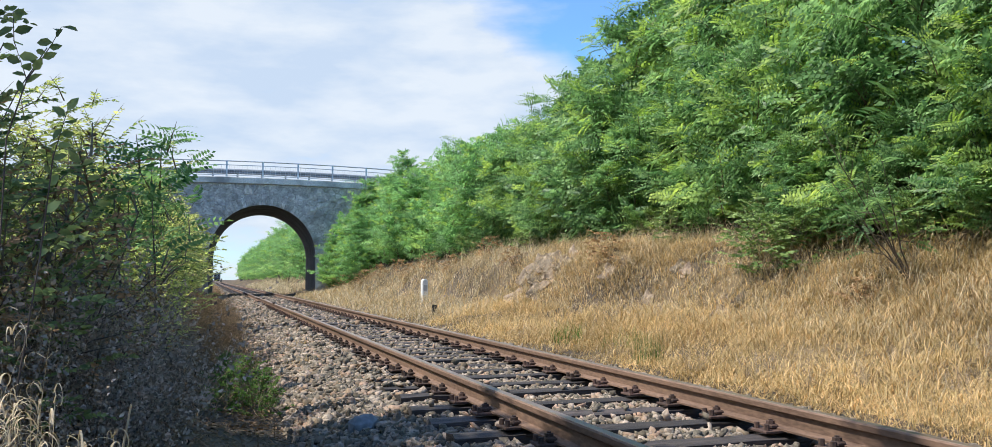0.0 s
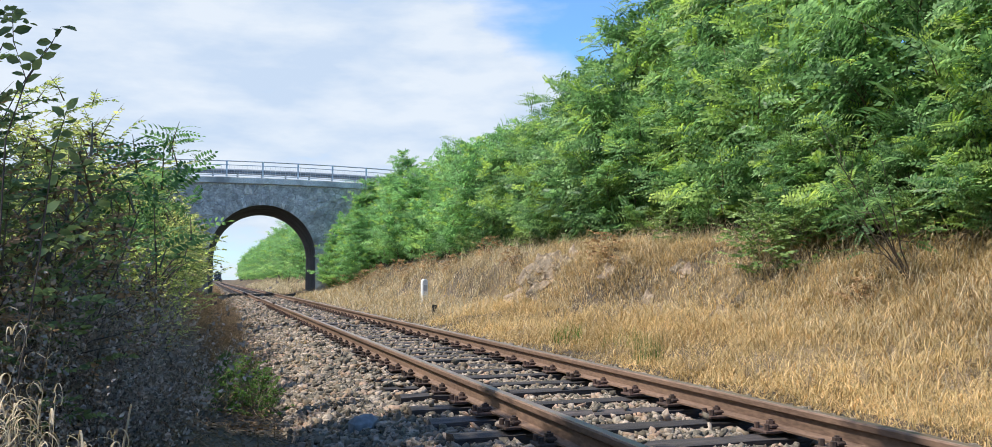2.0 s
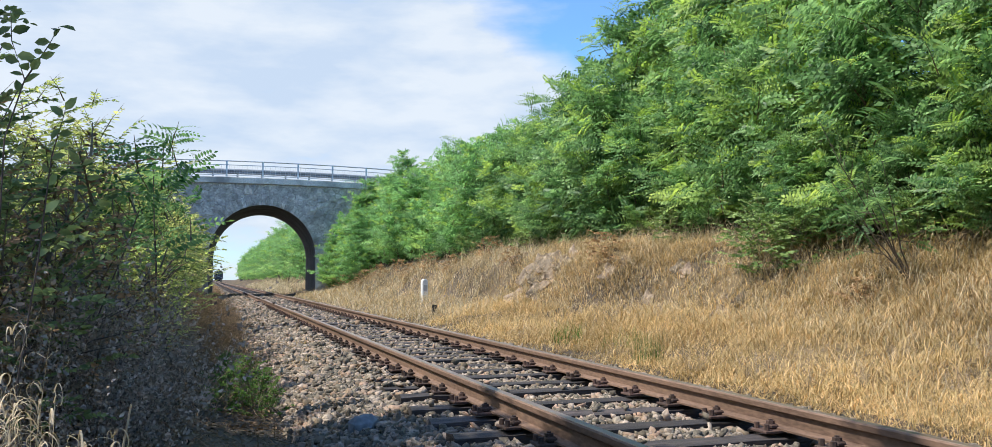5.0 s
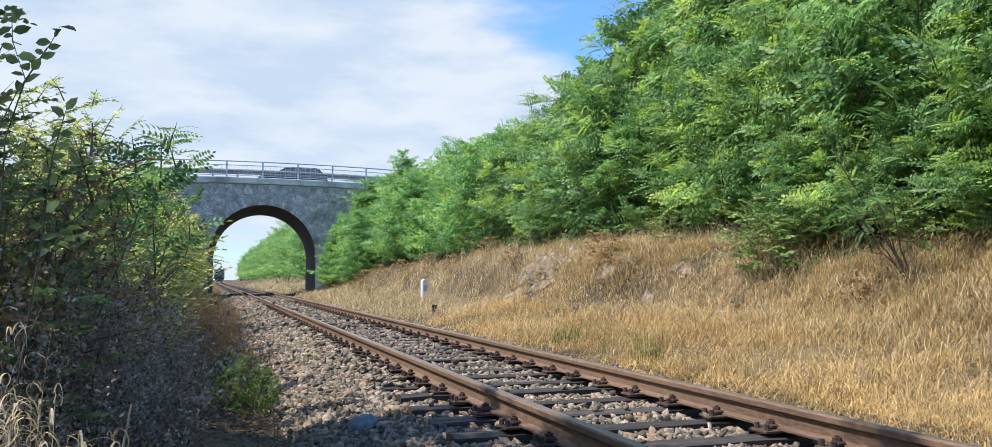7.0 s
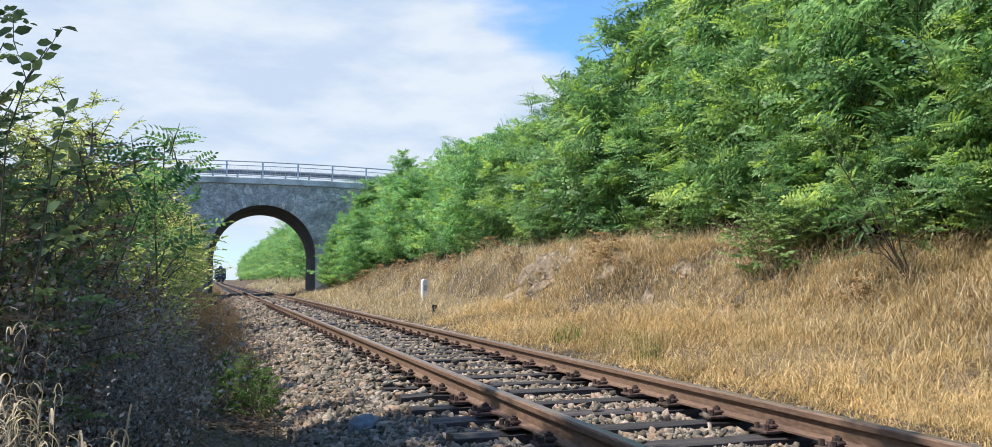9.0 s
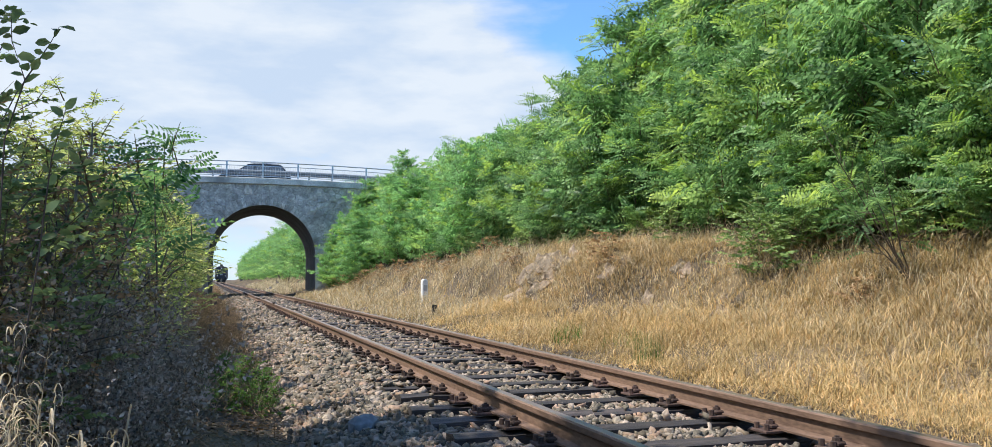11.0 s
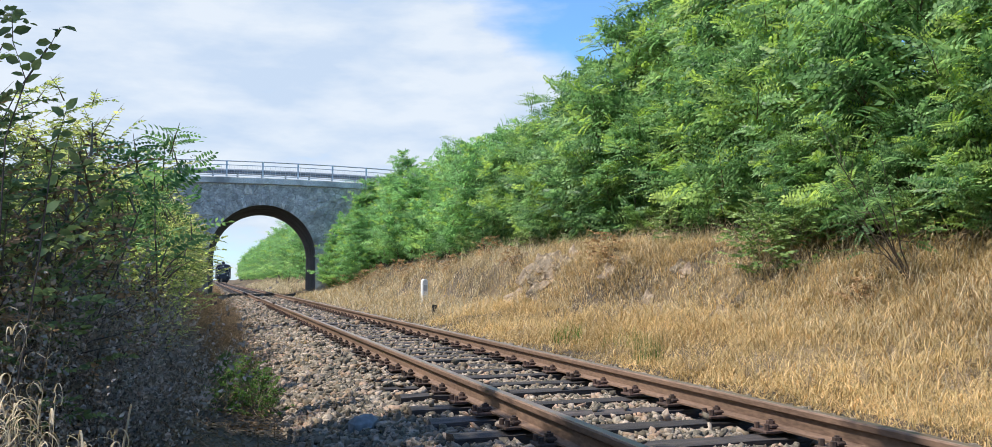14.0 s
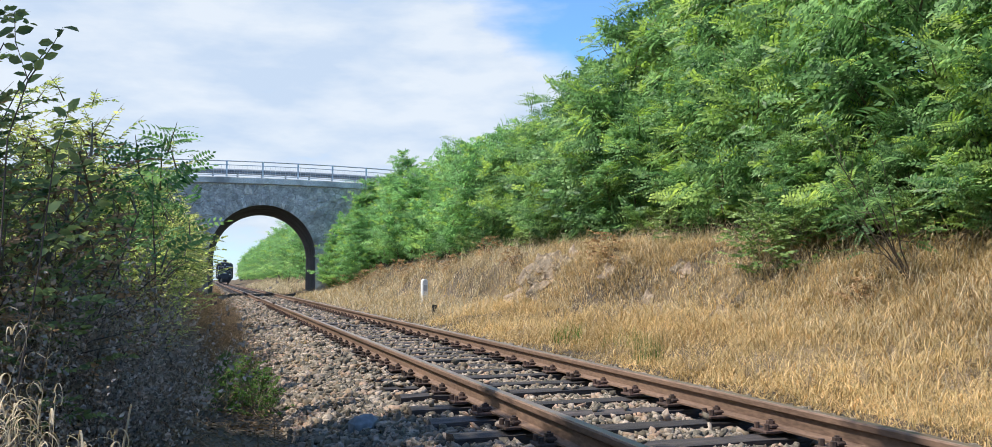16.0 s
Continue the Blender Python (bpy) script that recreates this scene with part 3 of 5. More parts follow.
    for side, (y0, y1) in enumerate(((-0.16, 0.62), (depth - 0.62, depth + 0.16))):
        bm = bmesh.new()
        rings = []
        for x in xs:
            t = float(deck_z(x))
            rings.append([bm.verts.new((x, y, z)) for y, z in ((y0, t - 0.24), (y1, t - 0.24), (y1, t + 0.10), (y0 + 0.02, t + 0.10), (y0, t + 0.08))])
        for a, b in zip(rings[:-1], rings[1:]):
            for k in range(5):
                bm.faces.new((a[k], a[(k + 1) % 5], b[(k + 1) % 5], b[k]))
        bm.faces.new(rings[0])
        bm.faces.new(rings[-1][::-1])
        bmesh.ops.recalc_face_normals(bm, faces=bm.faces[:])
        part("edge_beam", bm, M_CONCRETE, bridge, "pale concrete edge beam along the deck")
    # railings: posts, top and middle bars, thin mesh bars
    for y, name in ((BRIDGE_NEAR + 0.08, "railing"), (BRIDGE_FAR - 0.08, "railing")):
        rail = tagged(empty(name, pose(0, y, 0)), "galvanised steel bridge railing with pipe bars on the edge beam", "railing", "bridge railings")
        posts = [0.02 + 1.98 * k for k in range(-6, 7)]
        for x in posts:
            t = float(deck_z(x)) + 0.10
            part("post", box(bmesh.new(), x - 0.045, x + 0.045, -0.03, 0.03, t - 0.02, t + 0.93, 0.006), M_GALV, rail)
        for a, b in zip(posts[:-1], posts[1:]):
            za, zb = float(deck_z(a)) + 0.10, float(deck_z(b)) + 0.10
            part("top_bar", rod(bmesh.new(), (a, 0, za + 0.93), (b, 0, zb + 0.93), 0.036, sides=8), M_GALV, rail)
            part("middle_bar", rod(bmesh.new(), (a, 0.0, za + 0.70), (b, 0.0, zb + 0.70), 0.022, sides=6), M_GALV, rail)
            part("bottom_bar", rod(bmesh.new(), (a, 0.0, za + 0.12), (b, 0.0, zb + 0.12), 0.022, sides=6), M_GALV, rail)
            bm = bmesh.new()
            for k in range(1, 14):
                f = k / 14
                x, zz = a + (b - a) * f, za + (zb - za) * f
                rod(bm, (x, 0, zz + 0.12), (x, 0, zz + 0.70), 0.006, sides=4)
            part("mesh_panel", bm, M_GALV, rail)
    # steel crash barrier behind the railing
    for y, s in ((BRIDGE_NEAR + 0.75, 1), (BRIDGE_FAR - 0.75, -1)):
        barrier = tagged(empty("crash_barrier", pose(0, y, 0)), "galvanised steel crash barrier with a ribbed beam along the road", "crash barrier", "crash barriers")
        wave = [(0.0, 0.30), (0.045, 0.35), (0.045, 0.41), (0.0, 0.445), (0.045, 0.48), (0.045, 0.54), (0.0, 0.60),
                (-0.012, 0.60), (0.03, 0.54), (0.03, 0.48), (-0.014, 0.445), (0.03, 0.41), (0.03, 0.35), (-0.012, 0.30)]
        bm = bmesh.new()
        rings = []
        for x in xs:
            t = float(deck_z(x)) + 0.06
            rings.append([bm.verts.new((x, -s * a, t + b)) for a, b in wave])
        for a, b in zip(rings[:-1], rings[1:]):
            for k in range(14):
                bm.faces.new((a[k], a[(k + 1) % 14], b[(k + 1) % 14], b[k]))
        bmesh.ops.recalc_face_normals(bm, faces=bm.faces[:])
        part("beam", bm, M_GALV_DULL, barrier)
        for k in range(-9, 10):
            x = k * 1.35
            t = float(deck_z(x))
            part("post", box(bmesh.new(), x - 0.05, x + 0.05, s * 0.02, s * 0.02 + 0.07, t, t + 0.62, 0.006), M_GALV_DULL, barrier)
    # road over the bridge
    bm = bmesh.new()
    rows = np.concatenate([[-230, -120, -60, -39.9], np.linspace(-30, 30, 31), [39.9, 60, 120, 230]])
    rings = []
    for x in rows:
        t = float(np.interp(abs(x), [0, 39.8, 60, 230], [0, 0, 0, 0])) + (float(deck_z(x)) if abs(x) < 30 else float(np.interp(abs(x), [30, 60, 230], [float(deck_z(30)), 4.2, 3.6])))
        rings.append([bm.verts.new((x, y, z)) for y, z in ((BRIDGE_NEAR + 0.5, t - 0.3), (BRIDGE_FAR - 0.5, t - 0.3), (BRIDGE_FAR - 0.5, t), (BRIDGE_NEAR + 0.5, t))])
    for a, b in zip(rings[:-1], rings[1:]):
        for k in range(4):
            bm.faces.new((a[k], a[(k + 1) % 4], b[(k + 1) % 4], b[k]))
    bmesh.ops.recalc_face_normals(bm, faces=bm.faces[:])
    tagged(part("road", bm, M_ASPHALT), "grey asphalt road crossing the bridge", "road", kind="structure")


build_bridge()


def build_delineators():
    """Roadside posts with dark heads on the far side of the bridge."""
    for x in (-4.4, -8.6):
        post = tagged(empty("delineator_post", pose(x, BRIDGE_FAR - 0.55, float(deck_z(x)) + 0.10)), "roadside post with a dark head beside the bridge railing", "post", "roadside posts")
        part("shaft", box(bmesh.new(), -0.04, 0.04, -0.03, 0.03, -0.02, 1.30, 0.008), M_GALV_DULL, post)
        head = box(bmesh.new(), -0.14, 0.14, -0.05, 0.05, 1.28, 1.62, 0.03)
        part("head", head, M_IRON, post, "dark head")


build_delineators()


# ---------------------------------------------------------------- vehicles
def build_car(name, label, paint, height, rails):
    """An estate car that drives towards -x; origin on the road under its middle."""
    car = tagged(empty(name), label, "car")
    h = height
    lower = [(-2.15, 0.32), (-2.18, 0.62), (-2.02, 0.80), (-1.15, 0.95), (1.95, 0.98), (2.14, 0.90), (2.18, 0.45), (2.10, 0.30)]
    bm = bmesh.new()
    # side outline (x, z), extruded over the width, edges rounded
    rings = []
    for y, sh in ((-0.88, 0.95), (-0.80, 1.0), (0.80, 1.0), (0.88, 0.95)):
        rings.append([bm.verts.new((a * (0.985 if sh < 1 else 1), y, 0.3 + (b - 0.3) * sh)) for a, b in lower])
    for a, b in zip(rings[:-1], rings[1:]):
        for k in range(len(lower)):
            bm.faces.new((a[k], a[(k + 1) % len(lower)], b[(k + 1) % len(lower)], b[k]))
    bm.faces.new(rings[0][::-1])
    bm.faces.new(rings[-1])
    bmesh.ops.recalc_face_normals(bm, faces=bm.faces[:])
    body = part("body", bm, paint, car, smooth=False)
    cabin = [(-1.20, 0.94), (-0.45, h - 0.06), (-0.10, h), (1.45, h - 0.02), (1.62, h - 0.08), (1.98, 0.97)]
    bm = bmesh.new()
    rings = []
    for s in (-1, 1):
        rings.append([bm.verts.new((a, s * (0.82 - 0.22 * (b - 0.94) / (h - 0.94)), b)) for a, b in cabin])
    for k in range(len(cabin)):
        bm.faces.new((rings[0][k], rings[0][(k + 1) % 6], rings[1][(k + 1) % 6], rings[1][k]))
    bm.faces.new(rings[0][::-1])
    bm.faces.new(rings[1])
    bmesh.ops.recalc_face_normals(bm, faces=bm.faces[:])
    bmesh.ops.bevel(bm, geom=bm.edges[:], offset=0.03, segments=2, affect="EDGES")
    part("roof", bm, paint, car)
    up = lambda b: 0.82 - 0.22 * (b - 0.94) / (h - 0.94)
    top = h - 0.12
    panes = [[(-0.98, 1.0), (-0.05, 1.0), (-0.05, top), (-0.42, top - 0.02)], [(0.03, 1.0), (0.88, 1.0), (0.88, top), (0.03, top)],
             [(0.96, 1.0), (1.80, 1.02), (1.52, top - 0.02), (0.96, top)]]
    for s in (-1, 1):
        for pane in panes:
            bm = bmesh.new()
            f = bm.faces.new([bm.verts.new((a, s * (up(b) + 0.006), b)) for a, b in pane])
            out = bmesh.ops.extrude_face_region(bm, geom=[f])
            for v in out["geom"]:
                if isinstance(v, bmesh.types.BMVert):
                    v.co.y -= s * 0.02
            part("side_window", bm, M_CAR_GLASS, car, "dark glass side window")
        if rails:
            part("roof_rail", rod(bmesh.new(), (-0.25, s * 0.55, h + 0.035), (1.45, s * 0.55, h + 0.02), 0.02), M_CHROME, car, "bright metal roof rail")
        for x in (-1.35, 1.32):
            wheel = empty("wheel", pose(x, s * 0.78, 0.32), car)
            part("tyre", rod(bmesh.new(), (0, -0.1, 0), (0, 0.1, 0), 0.32, sides=24), M_TYRE, wheel)
            part("rim", rod(bmesh.new(), (0, -0.106, 0), (0, 0.106, 0), 0.21, sides=18), M_CHROME, wheel)
        part("headlight", box(bmesh.new(), -2.15, -2.0, s * 0.62 - 0.14, s * 0.62 + 0.14, 0.64, 0.76, 0.02), M_LAMP, car)
        part("tail_light", box(bmesh.new(), 2.05, 2.16, s * 0.68 - 0.1, s * 0.68 + 0.1, 0.70, 0.90, 0.02), M_RED, car)
    for a, b in (((-1.17, 0.98), (-0.47, h - 0.09)), ((1.97, 1.0), (1.65, h - 0.11))):
        bm = bmesh.new()
        o = -0.012 if a[0] < 0 else 0.012
        bm.faces.new([bm.verts.new(p) for p in ((a[0] + o, -0.68, a[1]), (a[0] + o, 0.68, a[1]), (b[0] + o, 0.55, b[1]), (b[0] + o, -0.55, b[1]))])
        part("windscreen" if a[0] < 0 else "rear_window", bm, M_GLASS_DARK, car, "dark glass screen")
    return car


CAR_ONE = build_car("estate_car", "low dark blue estate car driving over the bridge", M_CAR_DARK, 1.44, False)
CAR_TWO = build_car("sport_utility_car", "taller graphite car with bright roof rails driving over the bridge", M_CAR_GREY, 1.52, True)


def build_train():
    """A diesel locomotive; its front faces -y, origin on the rail heads under its front."""
    train = tagged(empty("locomotive"), "dark blue-grey diesel locomotive with a roof stack coming along the track", "train")
    w, top = 1.56, 4.12
    outline = [(-w, 1.0), (-w, 3.35), (-w + 0.14, 3.75), (-w + 0.45, 4.0), (0, top), (w - 0.45, 4.0), (w - 0.14, 3.75), (w, 3.35), (w, 1.0)]
    bm = bmesh.new()
    rings = []
    for y, k, dz in ((0.0, 0.90, -0.12), (0.35, 1.0, 0.0), (13.5, 1.0, 0.0)):
        rings.append([bm.verts.new((a * k, y, b + (dz if b > 2 else 0))) for a, b in outline])
    n = len(outline)
    for a, b in zip(rings[:-1], rings[1:]):
        for k in range(n):
            bm.faces.new((a[k], a[(k + 1) % n], b[(k + 1) % n], b[k]))
    bm.faces.new(rings[0][::-1])
    bm.faces.new(rings[-1])
    bmesh.ops.recalc_face_normals(bm, faces=bm.faces[:])
    body = part("body", bm, M_TRAIN, train)
    for s in (-1, 1):
        win = part("window", box(bmesh.new(), s * 0.68 - 0.42, s * 0.68 + 0.42, -0.03, 0.1, 2.45, 3.25, 0.03), M_GLASS_DARK, train, "dark cab window")
        bm = bmesh.new()
        for x0, x1, z0, z1 in ((-0.47, 0.47, 3.25, 3.31), (-0.47, 0.47, 2.39, 2.45), (-0.47, -0.42, 2.45, 3.25), (0.42, 0.47, 2.45, 3.25)):
            box(bm, s * 0.68 + x0, s * 0.68 + x1, -0.045, 0.08, z0, z1)
        part("frame", bm, M_LINING, win, "pale window frame")
        part("headlight", rod(bmesh.new(), (s * 0.95, -0.06, 1.75), (s * 0.95, 0.06, 1.75), 0.13, sides=16), M_LAMP, train)
        buffer = part("buffer", rod(bmesh.new(), (s * 0.875, -0.5, 1.06), (s * 0.875, 0.2, 1.06), 0.1, sides=14), M_IRON, train)
        part("buffer_plate", rod(bmesh.new(), (s * 0.875, -0.55, 1.06), (s * 0.875, -0.5, 1.06), 0.25, sides=20), M_IRON, buffer)
        part("handrail", rod(bmesh.new(), (s * 1.28, -0.06, 1.3), (s * 1.28, -0.06, 2.4), 0.02), M_LINING, train)
        for y in (1.8, 4.2, 9.4, 11.8):
            part("wheel", rod(bmesh.new(), (s * 0.68, y, 0.5), (s * 0.82, y, 0.5), 0.5, sides=28), M_IRON, train)
        part("bogie_frame", box(bmesh.new(), s * 0.95 - 0.08, s * 0.95 + 0.08, 1.0, 5.0, 0.35, 0.85, 0.04), M_IRON, train)
        for y in (3.0, 6.0, 9.0):
            part("side_window", box(bmesh.new(), s * (w + 0.002) - 0.02, s * (w + 0.002) + 0.02, y, y + 1.2, 2.4, 3.2, 0.015), M_GLASS_DARK, train)
    part("headlight", rod(bmesh.new(), (0, -0.06, 3.62), (0, 0.1, 3.62), 0.14, sides=16), M_LAMP, train)
    part("buffer_beam", box(bmesh.new(), -1.35, 1.35, -0.06, 0.12, 0.82, 1.22, 0.03), M_TRAIN_TRIM, train, "dark buffer beam")
    bm = bmesh.new()
    prism(bm, [(-1.25, 0.82), (1.25, 0.82), (0.95, 0.22), (-0.95, 0.22)], "y", -0.1, 0.0)
    part("rail_guard", bm, M_IRON, train, "black sheet rail guard under the beam")
    part("coupling", rod(bmesh.new(), (0, -0.4, 1.0), (0, 0.0, 1.05), 0.06), M_IRON, train)
    part("number_panel", box(bmesh.new(), -0.35, 0.35, -0.02, 0.05, 1.95, 2.12, 0.01), M_LINING, train, "pale panel on the front")
    part("roof_stack", box(bmesh.new(), -0.34, 0.34, 0.8, 1.6, 3.95, 4.62, 0.06), M_TRAIN_TRIM, train, "sooty exhaust stack")
    part("roof_grille", box(bmesh.new(), -0.7, 0.7, 3.5, 9.0, 4.0, 4.22, 0.05), M_TRAIN_TRIM, train)
    part("underframe", box(bmesh.new(), -1.2, 1.2, 0.4, 13.2, 0.7, 1.02, 0.03), M_IRON, train)
    part("fuel_tank", box(bmesh.new(), -1.05, 1.05, 5.6, 8.2, 0.3, 0.8, 0.08), M_IRON, train)
    return train


TRAIN = build_train()


# ---------------------------------------------------------------- plants
def locust_frond(pairs, droop=0.45):
    """A pinnate leaf along +y, of length 1: leaflets in pairs and one at the tip."""
    quads = []
    def leaflet(y, side, length, width):
        z = -droop * y * y
        way = np.array([side * 0.93, 0.36, -0.10]) if side else np.array([0, 1.0, -0.5])
        across = np.array([-0.36 * (side or 1), 0.93, 0.0]) if side else np.array([1.0, 0, 0])
        a = np.array([side * 0.012, y, z])
        return [a, a + way * length * 0.55 - across * width / 2 + np.array([0, 0, 0.015]), a + way * length + np.array([0, 0, -0.02]), a + way * length * 0.5 + across * width / 2 + np.array([0, 0, 0.015])]
    step = 0.86 / pairs
    for i in range(pairs):
        y = 0.12 + i * step
        fade = 1.0 - 0.35 * (i / pairs) ** 2
        for s in (-1, 1):
            quads.append(leaflet(y, s, min(0.26, step * 1.9) * fade + 0.03, step * 0.86))
    quads.append(leaflet(0.97, 0, 0.2, step * 0.74))
    quads.append([np.array(p) for p in ((-0.006, 0, 0), (0.006, 0, 0), (0.004, 0.98, -droop * 0.95), (-0.004, 0.98, -droop * 0.95))])
    v = np.array(quads).reshape(-1, 3)
    return v, np.arange(len(v)).reshape(-1, 4)


def oval_leaf_quads():
    v = np.array([(0, 0, 0), (0.24, 0.32, 0.06), (0.2, 0.7, 0.03), (0, 1, -0.12), (-0.24, 0.32, 0.06), (-0.2, 0.7, 0.03)], dtype=float)
    return v, np.array([(0, 1, 2, 3), (0, 3, 5, 4)])


FROND_FINE = locust_frond(6)
FROND_MID = locust_frond(4)
FROND_FAR = locust_frond(3)
OVAL = oval_leaf_quads()


def plant(name, label, category, seed, height, radius, shoots, leaves, template, size, leaf_mat, wood_mat=None, low=0.10, length=1.0,
          upright=0.25, flat=0.5, stems=1, bare=0.2, group="", limbs=7, tip_mat=None, face=0.45, lift=0.0):
    """A woody plant: stems and limbs, and shoots that carry leaves on both sides along an outward, arching line."""
    rng = np.random.RandomState(seed)
    thing = tagged(empty(name), label, category, group)
    wood_mat = wood_mat or M_BARK
    # stems
    for s in range(stems):
        a = rng.uniform(0, 2 * math.pi)
        lean = rng.uniform(0.0, 0.12) if stems == 1 else rng.uniform(0.15, 0.4)
        tip = np.array([math.cos(a) * lean * height, math.sin(a) * lean * height, height * rng.uniform(0.78, 0.9)])
        pts = []
        for k in range(8):
            f = k / 7
            w = rng.uniform(-0.03, 0.03, 3) * (0.3 + f) * radius
            pts.append((tuple(tip * np.array([f ** 1.4, f ** 1.4, f]) + w * (k > 0) + np.array([0, 0, -0.1 * (k == 0)])), max((0.014 if height > 2.5 else 0.007) * height * (1 - 0.85 * f) / (stems ** 0.5), 0.003)))
        stem = link("trunk" if stems == 1 else "stem", tube_mesh("trunk", [pts], wood_mat, 6), None, thing)
    for k in range(limbs):
        a, f = rng.uniform(0, 2 * math.pi), rng.uniform(0.2, 0.75)
        out, rise = radius * rng.uniform(0.5, 0.85), height * rng.uniform(0.08, 0.22)
        p = [((math.cos(a) * out * q, math.sin(a) * out * q, height * f + rise * (q ** 0.7)), 0.0065 * height * (1 - 0.8 * q) * 0.6) for q in (0, 0.33, 0.66, 1.0)]
        link("limb", tube_mesh("limb", [p], wood_mat, 5), None, thing)
    # shoots
    u = low + (1 - low) * rng.rand(shoots) ** 0.85
    az = rng.uniform(0, 2 * math.pi, shoots)
    r = radius * np.minimum(1.0, np.sqrt(u / 0.3)) * np.sqrt(np.clip(1.03 - u ** 3.2, 0, 1)) * rng.uniform(0.55, 1.12, shoots)
    lump = 1.0 + 0.22 * np.sin(3 * az + seed) * np.sin(5 * u * math.pi + seed)
    r *= lump
    tip = np.stack([np.cos(az) * r, np.sin(az) * r, height * u * rng.uniform(0.94, 1.06, shoots)], axis=1)
    ln = length * rng.uniform(0.6, 1.2, shoots)
    tip *= np.where(rng.rand(shoots) < 0.24, 1.19, 1.0)[:, None]
    tip[:, 2] += np.where((u > 0.8) & (rng.rand(shoots) < 0.3), 0.045 * height, 0.0)
    out = np.stack([np.cos(az), np.sin(az), np.zeros(shoots)], axis=1) + rng.normal(scale=0.35, size=(shoots, 3))
    out[:, 2] = upright + 0.9 * np.clip(u - 0.55, 0, 1) + rng.normal(scale=0.25, size=shoots)
    out /= np.linalg.norm(out, axis=1, keepdims=True)
    start = tip - out * ln[:, None]
    start[:, 2] = np.maximum(start[:, 2], 0.02)
    f = bare + (1 - bare) * (np.arange(leaves) + 0.5) / leaves
    f = f[None, :] + rng.uniform(-0.02, 0.02, (shoots, leaves))
    pos = start[:, None] + (tip - start)[:, None] * f[..., None]
    pos[..., 2] += (0.28 * ln[:, None] * f * (1 - f)) * 0.9 - 0.06 * f ** 2
    side = np.cross(out, np.array([0, 0, 1.0]))
    side /= np.linalg.norm(side, axis=1, keepdims=True) + 1e-6
    sign = np.where(np.arange(leaves) % 2 == 0, 1.0, -1.0)
    way = side[:, None] * sign[None, :, None] * 0.8 + out[:, None] * (0.45 + 0.7 * (f ** 3))[..., None] + rng.normal(scale=0.20, size=(shoots, leaves, 3))
    way[..., 2] -= 0.12 - lift
    up = np.array([0, 0, flat]) + rng.normal(scale=0.34, size=(shoots, leaves, 3)) + out[:, None] * face
    sz = rng.uniform(size[0], size[1], (shoots, leaves)) * (1.05 - 0.45 * f ** 4)
    fresh = ((f > 0.72) & (rng.rand(shoots) < 0.5)[:, None] & (u > 0.35)[:, None]).ravel() if tip_mat else np.zeros(shoots * leaves, dtype=bool)
    frames, sizes, places = rotations(way.reshape(-1, 3), up.reshape(-1, 3)), sz.ravel(), pos.reshape(-1, 3)
    v, q = scatter(template[0], template[1], frames[~fresh], sizes[~fresh], places[~fresh])
    if fresh.any():
        fv, fq = scatter(template[0], template[1], frames[fresh], sizes[fresh] * 0.85, places[fresh])
        tagged(link("new_growth", np_mesh("new_growth", fv, fq, tip_mat), None, thing, "yellow-green fresh leaves"), kind="stuff")
    # thin twigs carry the leaves
    t0, t1 = start, tip
    w = side * (0.004 + 0.002 * height)
    mid = (t0 + t1) / 2
    mid[:, 2] += 0.063 * ln
    tv = np.stack([t0 - w, t0 + w, mid + w * 0.6, mid - w * 0.6, mid - w * 0.6, mid + w * 0.6, t1 + w * 0.2, t1 - w * 0.2], axis=1).reshape(-1, 3)
    tagged(link("crown", np_mesh("crown", v, q, leaf_mat), None, thing), kind="stuff")
    tagged(link("branchwork", np_mesh("branchwork", tv, np.arange(len(tv)).reshape(-1, 4), M_TWIG), None, thing), kind="stuff")
    return thing


def put(variants, spots, rng):
    """Copies of the variants at (x, y, scale); the first use of each variant is the variant itself."""
    fresh, made_things = set(), []
    for k, (x, y, s) in enumerate(spots):
        ob = variants[k % len(variants)]
        m = pose(x, y, float(ground_z(x, y)) - 0.03, rng.uniform(-5, 5), rng.uniform(-9, 3), rng.uniform(0, 360))
        if ob.name not in fresh:
            fresh.add(ob.name)
            ob.matrix_basis = m
            made = ob
        else:
            made = copy_thing(ob, m)
        made.scale = (s, s, s)
        made_things.append((made, m))
    return made_things


SWAYING = []


